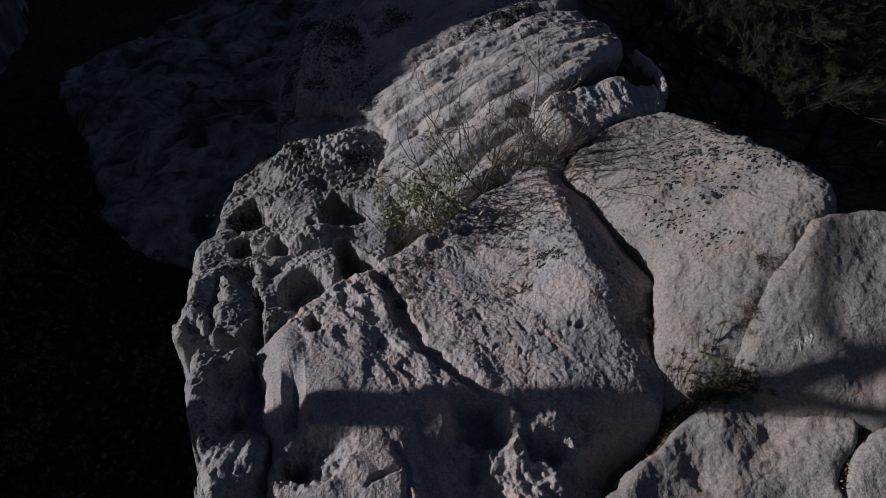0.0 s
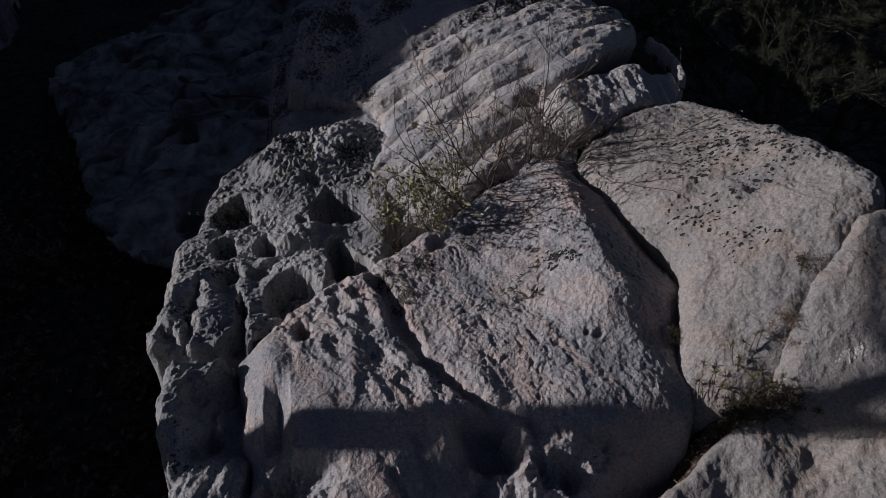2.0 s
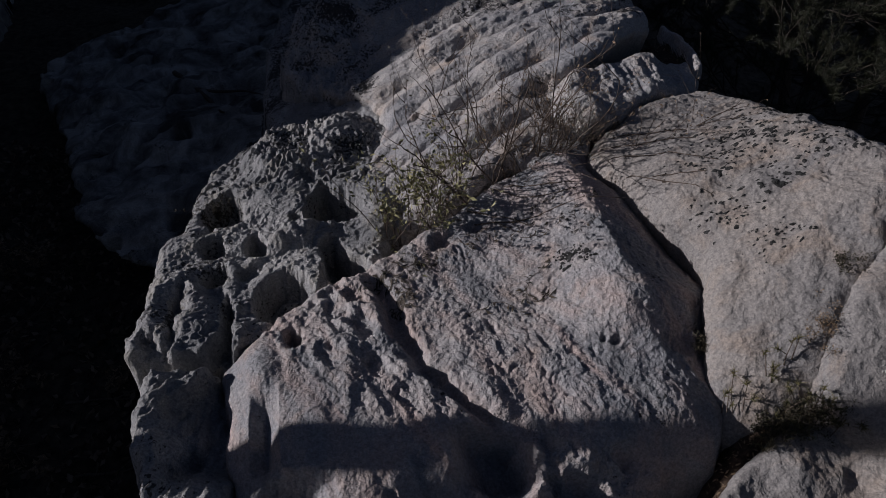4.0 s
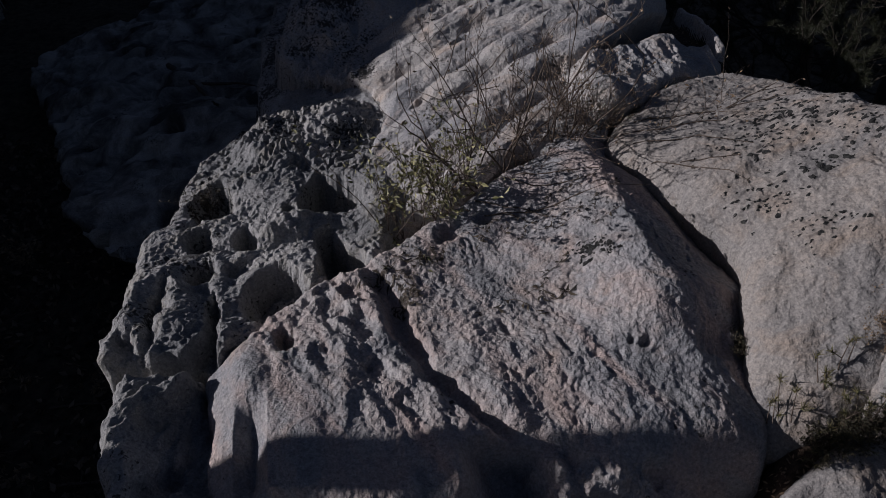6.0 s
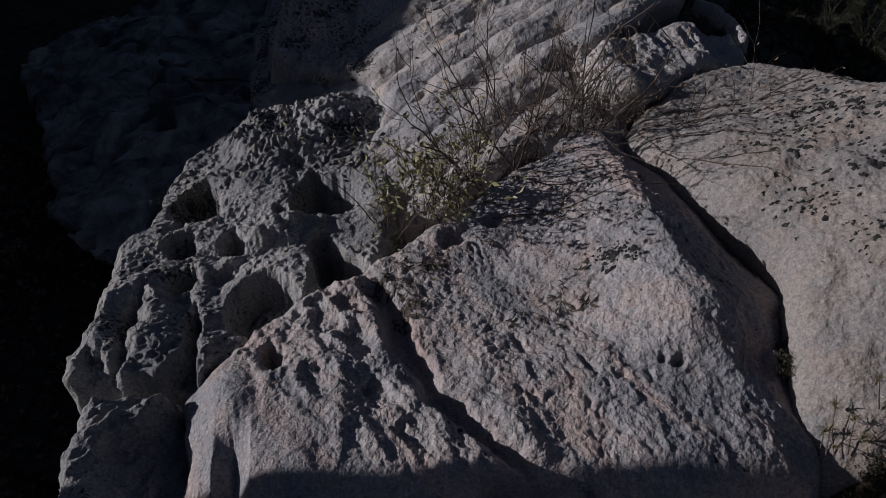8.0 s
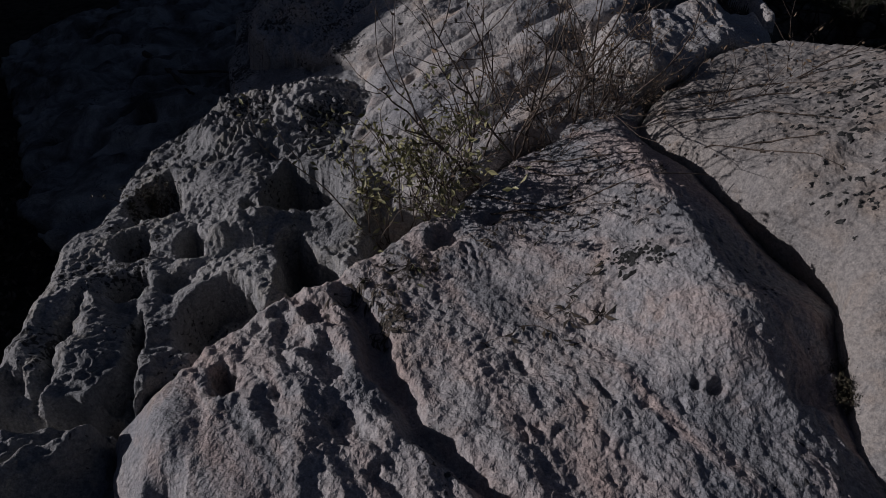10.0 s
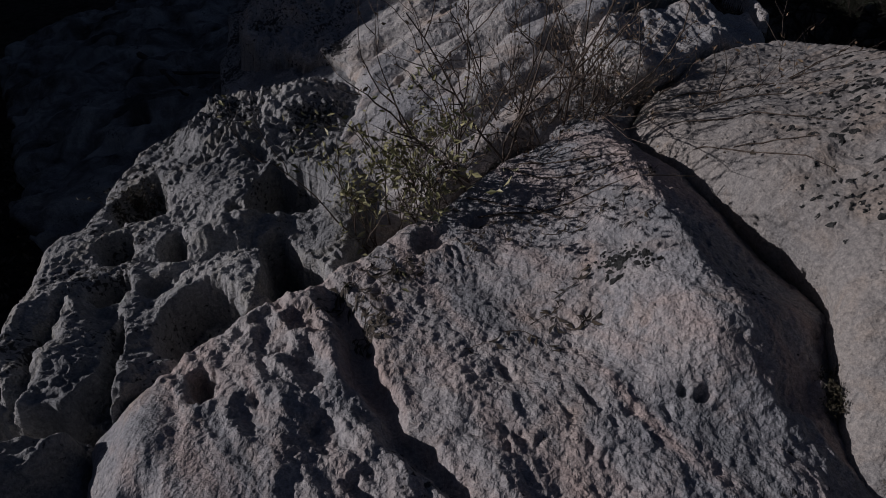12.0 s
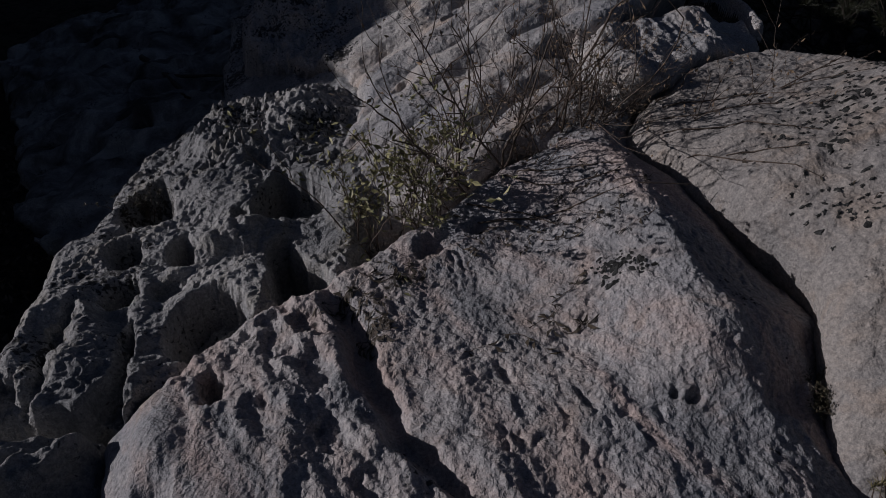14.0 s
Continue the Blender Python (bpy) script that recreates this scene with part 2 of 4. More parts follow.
def sheet(name, verts, faces, mat, parent=None, smooth=True):
    me = bpy.data.meshes.new(name)
    faces = np.asarray(faces, np.int32)
    n = faces.shape[1]
    me.vertices.add(len(verts))
    me.vertices.foreach_set("co", np.asarray(verts, np.float32).ravel())
    me.loops.add(faces.size)
    me.loops.foreach_set("vertex_index", faces.ravel())
    me.polygons.add(len(faces))
    me.polygons.foreach_set("loop_start", np.arange(0, faces.size, n, dtype=np.int32))
    me.polygons.foreach_set("loop_total", np.full(len(faces), n, np.int32))
    me.polygons.foreach_set("use_smooth", np.full(len(faces), smooth))
    me.update(calc_edges=True)
    me.validate()
    me.materials.append(mat)
    ob = new(name, me)
    ob.parent = parent
    return ob


def boulder(name, label, corners, height, detail, mat, cell=0.007, edge=0.1, steep=5.0, reach=0.12, ragged=0.03, crust=None, seed=1, category="rock", grit=1.0, lump=1.0, tuck=(0.0, 0.0), calm=None):
    """A worn block: a bowed, weathered top within an outline, with rounded shoulders and steep flanks."""
    line = loop(corners)
    lo, hi = line.min(0) - reach - 0.05, line.max(0) + reach + 0.05
    gx, gy = np.arange(lo[0], hi[0], cell), np.arange(lo[1], hi[1], cell)
    x, y = np.meshgrid(gx, gy)
    wx = x + ragged * rough(x, y, 0.22, 4, seed + 40)
    wy = y + ragged * rough(x, y, 0.22, 4, seed + 50)
    inn = inward(wx, wy, line)
    z = height(x, y)
    z = detail(z, x, y, inn)
    fine = lump * 0.0045 * rough(x, y, 0.06, 3, seed + 70, 0.6) + grit * 0.0026 * rough(x, y, 0.024, 2, seed + 75, 0.6)
    z = z + 0.012 * rough(x, y, 0.30, 3, seed + 60) + (fine * calm(x, y) if calm else fine)
    r = edge(x, y) if callable(edge) else edge
    inn = inn + 0.2 * r
    shoulder = 1 - np.clip(inn / r, 0, 1)
    z = z - r * 0.9 * (1 - np.sqrt(np.maximum(1 - shoulder ** 2, 0))) - steep * np.maximum(-inn, 0)
    # flanks are uneven too
    z = z + 0.03 * rough(x + 3 * z, y, 0.12, 3, seed + 80) * (inn < 0)
    keep = inn > -reach
    # undercut flanks
    below = steep * np.maximum(-inn, 0)
    x, y = x + tuck[0] * below, y + tuck[1] * below
    use = keep[:-1, :-1] & keep[1:, :-1] & keep[:-1, 1:] & keep[1:, 1:]
    number = np.arange(x.size).reshape(x.shape)
    quads = np.stack([number[:-1, :-1][use], number[:-1, 1:][use], number[1:, 1:][use], number[1:, :-1][use]], 1)
    used, flat = np.unique(quads, return_inverse=True)
    verts = np.stack([x, y, z], -1).reshape(-1, 3)[used]
    ob = sheet(name, verts, flat.reshape(-1, 4), mat)
    if crust is not None:
        me = ob.data
        me.attributes.new("lichen", "FLOAT", "POINT").data.foreach_set("value", crust(verts[:, 0], verts[:, 1]).astype(np.float32))
    return tagged(ob, label, category)


# ---- the rocks ----
def spots(rows):
    """Where black lichen gathers: place and radius."""
    return lambda x, y: np.max([ease(1.3 - np.hypot(x - a, y - b) / r, 0, 0.9) for a, b, r in rows], axis=0)


def hump_base(x, y):
    return bowed(x, y, (0.2, 2.2), (0.195, 0.085, 0.02, 0.0, 0.12)) + 0.05 * ease(x, 0.3, 0.78) * ease(y, 1.95, 2.45) + 0.095 * np.exp(-((x - 0.81 + 0.3 * np.maximum(y - 2.45, 0)) / 0.20) ** 2) * ease(y, 1.9, 2.35) * ease(3.3 - y, 0, 0.3) \
        - 0.16 * ease(1.85 - y, 0, 0.5) * np.clip((x + 0.1) / 1.1, 0, 1) - 0.04 * ease(1.75 - y, 0, 0.5) - 0.13 * ease(x, 0.45, 0.95) * ease(1.85 - y, 0, 0.4) - 0.13 * ease(x, 0.68, 0.95) * ease(1.75 - y, 0, 0.2) - 0.10 * ease(-0.62 - x - 0.4 * (y - 1.7), 0, 0.2)


def hump_height(x, y):
    # past the crest a sunless face falls evenly into the crack; in front it rolls over
    crest = np.interp(y, [1.8, 2.1, 2.2, 2.29, 2.41, 2.56, 2.75, 2.89, 3.3], [0.92, 0.92, 0.89, 0.85, 0.77, 0.725, 0.69, 0.66, 0.65])
    z, face = hump_base(x, y), hump_base(crest, y) - 0.50 * (x - crest)
    rolled = z - 0.26 * np.clip(1 - (1.16 + 0.08 * ease(2.35 - y, 0, 0.4) - x) / 0.36, 0, 1.3) ** 2
    low = np.minimum(z, face)
    face = low - 0.012 * np.log(np.exp((low - z) / 0.012) + np.exp((low - face) / 0.012))
    back = ease(y, 2.1, 2.4)
    return rolled * (1 - back) + face * back


RIBS = [(-0.37, 2.58), (-0.28, 2.44), (-0.22, 2.24), (-0.09, 2.02), (0.02, 1.89), (0.17, 1.765), (0.30, 1.72), (0.43, 1.68)]


def hump_detail(z, x, y, inn):
    # long worn flutes that run down towards the front, knobbly on the seaward side
    s, q = 0.80 * x + 0.60 * y, 0.60 * x - 0.80 * y
    left = ease(np.interp(y, [1.2, 1.7, 1.89, 2.02, 2.24, 2.44, 2.58, 2.7], [0.3, 0.25, 0.02, -0.09, -0.22, -0.28, -0.36, -0.5]) - x, -0.03, 0.07)
    smooth = ease(1.55 - 0.8 * x - y, -0.05, 0.10)
    column = ease(-0.60 - x - 0.25 * (y - 1.6), -0.03, 0.05) * ease(2.12 - y, 0, 0.15)
    flutes = rough(s * 2.4 + 0.1 * rough(x, y, 0.3, 2, 4), q * 0.7, 0.34, 4, 11)
    z = z + 0.014 * rough(s * 1.5, q * 0.5, 0.34, 2, 12) + (0.010 + 0.010 * left * (1 - smooth)) * flutes + 0.015 * left
    z = z + 0.020 * rough(x, y, 0.55, 2, 15)
    wx, wy = x + 0.03 * rough(x, y, 0.12, 3, 5), y + 0.03 * rough(x, y, 0.12, 3, 6)
    # crisp scales that face the open side
    z = z + (0.005 * (1 - smooth) + 0.010 * left * (1 - smooth)) * scabs(s * 1.9 + 0.5 * (wx - x), q * 0.8, 0.17, 4, 14)
    z = z - (0.002 + 0.006 * left * (1 - smooth)) * ease(0.55 - cells(wx, wy * 0.8, 0.095, 3), 0, 0.4)
    # scattered small pocks on the smoother face
    pock = ease(rough(x, y, 0.35, 2, 18), 0.0, 0.6)
    z = z - 0.013 * (1 - left) * pock * ease(0.36 - cells(wx * 0.9 + wy * 0.5, wy * 0.6 - wx * 0.35, 0.06, 23), 0, 0.3)
    z = grooves(z, x, y, RIBS, 0.06, 0.06)
    # the smooth column at the brink and the shaded trough beside it
    brink = -0.60 - 0.23 * (y - 1.57)
    z = z + 0.02 * column
    z = z - 0.10 * ease(2.0 - y, 0, 0.30) * ease(y, 1.50, 1.62) * np.clip(1 - abs(x - brink + 0.045) / 0.06, 0, 1) ** 0.8 * (x < brink + 0.015)
    # under the front band the face falls away in a smooth shaded facet, then breaks up into ribs and holes
    edge = -0.17 + 0.45 * np.maximum(1.40 - y, 0)
    facet = ease(1.58 - y, 0, 0.10) * np.clip((x - edge) / 0.32, 0, 1) * ease(0.22 + 0.05 * rough(x, y, 0.25, 3, 16) - x, -0.08, 0.05)
    z = z - 0.15 * facet
    z = z - 0.19 * ease(x, 0.0, 0.12) * ease(0.31 + 0.04 * rough(x, y, 0.25, 3, 17) - x, 0, 0.10) * ease(1.74 - y, 0, 0.05) * ease(y, 1.50, 1.58)
    broken = ease(x, 0.16, 0.30) * ease(1.68 - y, 0, 0.10)
    z = z + broken * (0.035 * rough(x, y, 0.20, 3, 19, 0.4) - 0.02) + 0.045 * ease(x, 0.0, 0.1) * ease(1.72 - y, 0, 0.1) * rough(x, y, 0.15, 4, 20)
    z = hollows(z, x, y, [(0.09, [(0.37, 1.55), (0.46, 1.59), (0.56, 1.57), (0.58, 1.50), (0.50, 1.45), (0.41, 1.47)]), (0.05, [(0.70, 1.53), (0.81, 1.57), (0.87, 1.50), (0.80, 1.42), (0.72, 1.44)])], 27)
    z = pits(z, x, y, [(0.693, 2.087, 0.022, 0.035, 1.1, 20), (0.645, 2.10, 0.015, 0.025, 1, 0), (-0.66, 2.19, 0.045, 0.11, 1.6, -60), (0.95, 2.09, 0.05, 0.03, 1.6, 10), (1.02, 2.12, 0.026, -0.045, 1.2, 80),
                       (0.33, 1.57, 0.06, -0.04, 1.6, 80), (-0.52, 1.42, 0.12, 0.16, 1.5, 10), (0.66, 1.66, 0.035, 0.03, 1.5, 0)])
    z = pits(z, x, y, [(-0.50, 2.36, 0.06, 0.035, 1.6, -55), (-0.36, 2.25, 0.06, 0.032, 1.8, -60), (-0.48, 2.08, 0.06, 0.028, 1.6, -50), (-0.28, 2.02, 0.05, 0.03, 1.8, -60), (-0.55, 2.47, 0.04, 0.025, 1.2, 0), (-0.15, 1.86, 0.05, 0.03, 1.5, -45), (-0.40, 2.44, 0.06, 0.035, 1.6, -35), (0.20, 2.22, 0.02, 0.02, 2.5, -60), (0.42, 2.10, 0.018, 0.018, 3.0, -55)], 33)
    z = pits(z, x, y, [(-0.02, 2.80, 0.06, 0.05, 1.5, 30), (0.16, 2.90, 0.05, 0.04, 1.4, 30)], 35)
    z = grooves(z, x, y, [(-0.30, 1.28), (-0.24, 1.33), (-0.16, 1.36)], 0.02, 0.03)
    return grooves(z, x, y, [(-0.20, 1.48), (-0.13, 1.36), (-0.12, 1.2)], 0.03, 0.03)


hump = boulder("boulder", "broad pale sandstone boulder with fluted worn face in the outcrop",
    [(-0.37, 2.65), (-0.15, 2.86), (0.06, 3.04), (0.27, 3.25), (0.53, 3.34), (0.77, 3.38), (0.92, 3.12), (1.03, 2.86), (1.11, 2.68), (1.17, 2.48), (1.15, 2.26), (1.10, 2.09), (1.08, 1.92), (1.05, 1.74), (1.00, 1.56), (0.86, 1.41), (0.71, 1.29), (0.50, 1.19), (0.06, 1.13), (-0.31, 1.13), (-0.41, 1.21), (-0.70, 1.29), (-0.74, 1.48), (-0.80, 1.66), (-0.88, 1.88), (-0.98, 2.10), (-0.80, 2.24), (-0.63, 2.51), (-0.43, 2.59)],
    hump_height, hump_detail, STONE_FLOW, 0.0045, lambda x, y: 0.05 - 0.02 * ease(x, 0.40, 0.9), 5, 0.1, 0.02, spots([(0.56, 2.54, 0.06), (0.61, 2.51, 0.04)]), 1, grit=1.4, lump=0.72, calm=lambda x, y: 1 - 0.65 * ease(1.55 - 0.8 * x - y, -0.05, 0.10))


def flakes(label, host, patches, seed, mat):
    """Ragged little lichen crusts lying on a rock: each patch is a middle, a spread, how many, and their least and greatest size."""
    rng = random.Random(seed)
    co = np.empty(len(host.data.vertices) * 3, np.float32)
    host.data.vertices.foreach_get("co", co)
    co = co.reshape(-1, 3)
    verts, faces = [], []
    for mx, my, spread, many, least, most in patches:
        near = co[np.hypot(co[:, 0] - mx, co[:, 1] - my) < spread * 3.5 + 0.05]
        for _ in range(many):
            cx, cy = mx + rng.gauss(0, spread), my + rng.gauss(0, spread * 0.7)
            r, turn, long = least + (most - least) * rng.random() ** 2, rng.uniform(0, 6.28), rng.uniform(1.0, 1.7)
            first = len(verts)
            for ring in (1.0, 0.45):
                for k in range(10):
                    a = 0.6283 * k
                    q = r * ring * (rng.uniform(0.6, 1.25) if ring == 1.0 else 1.0)
                    u, v = q * math.cos(a) * long, q * math.sin(a)
                    x, y = cx + u * math.cos(turn) - v * math.sin(turn), cy + u * math.sin(turn) + v * math.cos(turn)
                    i = np.argmin((near[:, 0] - x) ** 2 + (near[:, 1] - y) ** 2)
                    verts.append((x, y, float(near[i, 2]) + (0.0005 if ring == 1.0 else 0.0022 + rng.uniform(0, 0.002))))
            for k in range(10):
                n = (k + 1) % 10
                faces.append((first + k, first + n, first + 10 + n, first + 10 + k))
            faces += [(first + 10, first + 11 + k, first + 12 + k, first + 13 + k) for k in (0, 2, 4)] + [(first + 10, first + 17, first + 18, first + 19)]
    return tagged(sheet("lichen_patch", np.array(verts), faces, mat, None, False), label, "lichen", kind="stuff")


flakes("scattered crusts of black lichen on the broad boulder", hump, [(0.565, 2.535, 0.034, 60, 0.003, 0.011), (0.52, 2.56, 0.035, 24, 0.002, 0.007), (0.63, 2.50, 0.025, 16, 0.002, 0.007)], 5, LICHEN)


def low_height(x, y):
    return bowed(x, y, (-0.9, 1.7), (-0.01, -0.42, -0.12, -0.009, 0.061, 0.094)) + (0.04 + 0.5 * (x + 0.98)) * ease(1.66 - y, 0, 0.15)


def low_detail(z, x, y, inn):
    z = z + 0.03 * rough(x * 1.8, y * 0.6, 0.2, 4, 21)
    # two ragged upright ribs catch the sun; between and behind them it falls back into shade
    wx, wy = x + 0.03 * rough(x, y, 0.14, 3, 22), y + 0.03 * rough(x, y, 0.14, 3, 23)
    d, part = along(wx, wy, [(-1.05, 2.05), (-1.09, 1.94), (-1.13, 1.84), (-1.11, 1.74), (-1.07, 1.62), (-1.03, 1.5)])
    z = z + (0.085 - 0.025 * part) * np.exp(-(d / 0.05) ** 2)
    d, part = along(wx, wy, [(-1.19, 2.02), (-1.18, 1.82), (-1.13, 1.66), (-1.08, 1.5)])
    z = z + 0.03 * np.exp(-(d / 0.035) ** 2)
    z = pits(z, x, y, [(-0.95, 1.72, 0.02, -0.04, 2.5, 75), (-0.97, 1.62, 0.05, 0.05, 2.0, 70)], 63)
    return z - 0.008 * ease(0.5 - cells(wx, wy, 0.07, 5), 0, 0.4) + 0.012 * scabs(wx * 1.4, wy * 0.7, 0.12, 4, 24)


boulder("boulder", "ragged grey sandstone block split off at the cliff edge",
    [(-1.24, 1.99), (-1.16, 2.04), (-1.00, 2.08), (-0.92, 1.96), (-0.81, 1.68), (-0.75, 1.50), (-0.76, 1.37), (-0.82, 1.30), (-0.96, 1.25), (-1.02, 1.36), (-1.09, 1.54), (-1.165, 1.80)],
    low_height, low_detail, STONE_GREY, 0.006, 0.05, 5, 0.16, 0.05, None, 2)


def left_height(x, y):
    return bowed(x, y, (-1.0, 3.2), (-0.013, 0.114, -0.055, 0.008, 0.067, 0.013, 0.028, -0.1, 0.063, -0.023))


def left_detail(z, x, y, inn):
    wx, wy = x + 0.03 * rough(x, y, 0.12, 3, 6), y + 0.03 * rough(x, y, 0.12, 3, 7)
    z = z + 0.050 * rough(x, y, 0.45, 2, 31, 0.25)
    far = ease(y, 3.3, 3.7)
    # honeycomb on the far knob, knobbly crust in front
    comb = ease(0.60 - cells(wx, wy * 1.25, 0.036, 9), 0, 0.38) * ease(rough(x, y, 0.22, 2, 8), -0.45, 0.25)
    z = z - (0.009 + 0.020 * far) * comb
    z = z - 0.004 * ease(0.5 - cells(wx, wy, 0.085, 29), 0, 0.4) + 0.005 * rough(x, y, 0.09, 3, 32)
    z = z + 0.008 * scabs(wx * 1.3, wy * 0.8, 0.20, 4, 34) + 0.008 * far * scabs(wx, wy * 1.6, 0.09, 3, 36)
    z = z - 0.016 * far * ease(0.5 - cells(wx, wy * 1.9, 0.14, 19), 0, 0.35)
    # the far knob and the rib across the middle
    z = pits(z, x, y, [(-0.93, 3.98, 0.38, -0.13, 1.15, 0), (-0.72, 2.99, 0.11, -0.08, 2.9, 14), (-0.95, 2.84, 0.05, -0.03, 3.0, 30)], 43)
    # two leaning slabs at the brink, with a rib behind them
    lens = ease(inward(wx, wy, loop([(-1.32, 2.64), (-1.26, 2.67), (-1.17, 2.58), (-1.08, 2.50), (-1.04, 2.40), (-1.03, 2.30), (-1.10, 2.21), (-1.20, 2.24), (-1.25, 2.34), (-1.28, 2.46)], 4)), -0.02, 0.09)
    z = z + lens * (0.075 - 0.35 * np.clip(x + 1.20, 0, 0.3))
    d, part = along(wx, wy, [(-1.36, 2.68), (-1.42, 2.50), (-1.39, 2.38), (-1.31, 2.27), (-1.26, 2.18)])
    z = z + 0.035 * np.exp(-(d / 0.06) ** 2)
    d, part = along(wx, wy, [(-1.14, 2.82), (-1.07, 2.58), (-0.96, 2.36), (-0.90, 2.18)])
    z = z + 0.035 * np.exp(-(d / 0.05) ** 2)
    z = hollows(z, x, y, [(0.27, [(-0.82, 3.26), (-0.81, 3.43), (-0.75, 3.51), (-0.66, 3.46), (-0.53, 3.37), (-0.49, 3.26), (-0.54, 3.16), (-0.61, 3.10), (-0.70, 3.08), (-0.78, 3.13)]),
                          (0.20, [(-1.10, 2.97), (-1.08, 3.07), (-1.01, 3.02), (-0.95, 2.93), (-0.96, 2.84), (-1.02, 2.83)]),
                          (0.24, [(-0.66, 2.88), (-0.61, 2.95), (-0.54, 2.87), (-0.46, 2.79), (-0.38, 2.71), (-0.45, 2.62), (-0.56, 2.60), (-0.62, 2.66), (-0.63, 2.76)]),
                          (0.20, [(-0.93, 2.60), (-0.86, 2.70), (-0.78, 2.70), (-0.68, 2.62), (-0.64, 2.52), (-0.72, 2.40), (-0.82, 2.35), (-0.90, 2.40), (-0.93, 2.50)]),
                          (0.13, [(-1.35, 2.94), (-1.34, 3.04), (-1.26, 3.06), (-1.20, 2.97), (-1.19, 2.89), (-1.27, 2.87)]),
                          (0.15, [(-1.26, 2.69), (-1.24, 2.78), (-1.16, 2.79), (-1.11, 2.72), (-1.13, 2.65), (-1.20, 2.64)]),
                          (0.22, [(-1.40, 3.19), (-1.47, 3.38), (-1.42, 3.52), (-1.33, 3.54), (-1.22, 3.36), (-1.18, 3.23), (-1.26, 3.17)]),
                          (0.09, [(-1.40, 2.27), (-1.36, 2.31), (-1.29, 2.24), (-1.24, 2.16), (-1.26, 2.09), (-1.34, 2.11)]),
                          (0.15, [(-1.08, 2.55), (-1.01, 2.44), (-0.96, 2.28), (-0.93, 2.13), (-1.02, 2.09), (-1.06, 2.19), (-1.02, 2.30), (-1.05, 2.42)])])
    z = pits(z, x, y, [(-0.97, 4.26, 0.09, 0.06, 1.9, 10), (-1.36, 3.12, 0.05, 0.05, 1.4, 40), (-1.19, 3.25, 0.04, 0.04, 1.5, 60), (-0.85, 3.18, 0.04, 0.05, 2.0, -60), (-1.0, 2.72, 0.05, 0.05, 1.5, 20)], 13)
    # the split between the slabs; towards the front they overhang
    z = grooves(z, x, y, [(-1.33, 2.68), (-1.31, 2.52), (-1.285, 2.38), (-1.24, 2.25), (-1.22, 2.14)], 0.03, 0.05)
    return z - 2.6 * np.maximum(2.155 + 0.04 * rough(x, y, 0.2, 3, 39) - y, 0) * ease(-0.93 - x, 0, 0.05)


left = boulder("boulder", "pitted grey sandstone boulder with deep weathering hollows at the cliff edge",
    [(-1.43, 2.21), (-1.48, 2.61), (-1.55, 2.86), (-1.52, 3.18), (-1.54, 3.40), (-1.58, 3.62), (-1.58, 3.85), (-1.53, 4.10), (-1.43, 4.40), (-1.22, 4.59), (-0.87, 4.54), (-0.54, 4.27), (-0.40, 4.07), (-0.42, 3.70), (-0.30, 3.25), (-0.33, 2.83), (-0.42, 2.62), (-0.63, 2.53), (-0.96, 2.13), (-1.21, 2.09), (-1.31, 2.04)],
    left_height, left_detail, STONE_GREY, 0.005, 0.07, 5, 0.16, 0.035, spots([(-1.1, 4.15, 0.4), (-1.4, 3.5, 0.3), (-1.4, 2.9, 0.28), (-1.35, 2.35, 0.15), (-0.7, 4.0, 0.2)]), 3, grit=1.2, lump=0.4, tuck=(0.0, 0.25))


def back_height(x, y):
    return bowed(x, y, (0.3, 4.3), (0.350, 0.342, 0.043, -0.119, -0.028, -0.061, -0.08, 0.014, -0.074, 0.028)) - 0.05 * ease(x, 0.3, 0.7) * ease(4.6 - y, 0, 0.3)


def back_detail(z, x, y, inn):
    s = 0.5 * x - 0.86 * y
    # rounded ribs with sharp creases that run up the ridge
    ribs = abs(np.sin(math.pi * ((0.54 * x - 0.84 * y) / 0.36 + 0.30 * rough(x, y, 0.8, 3, 42))))
    shaded = ease(-0.5 - x, 0, 0.3)
    z = z + shaded * (0.07 * rough(x, y, 0.30, 4, 46, 0.6) + 0.03 * scabs(x, y, 0.10, 3, 47)) + 0.008 * scabs(x, y, 0.16, 4, 44) + 0.06 * ribs ** 0.75 + 0.035 * rough(s * 1.8, (0.86 * x + 0.5 * y) * 0.6, 0.5, 4, 41)
    z = pits(z, x, y, [(0.55, 3.95, 0.08, 0.08, 1.4, 20), (0.08, 4.62, 0.07, 0.08, 1.5, 40), (-0.2, 4.0, 0.05, 0.05, 1.5, 30)], 53)
    return z - 0.010 * ease(0.5 - cells(x, y, 0.10, 11), 0, 0.4) * ease(y, 4.3, 5.0)


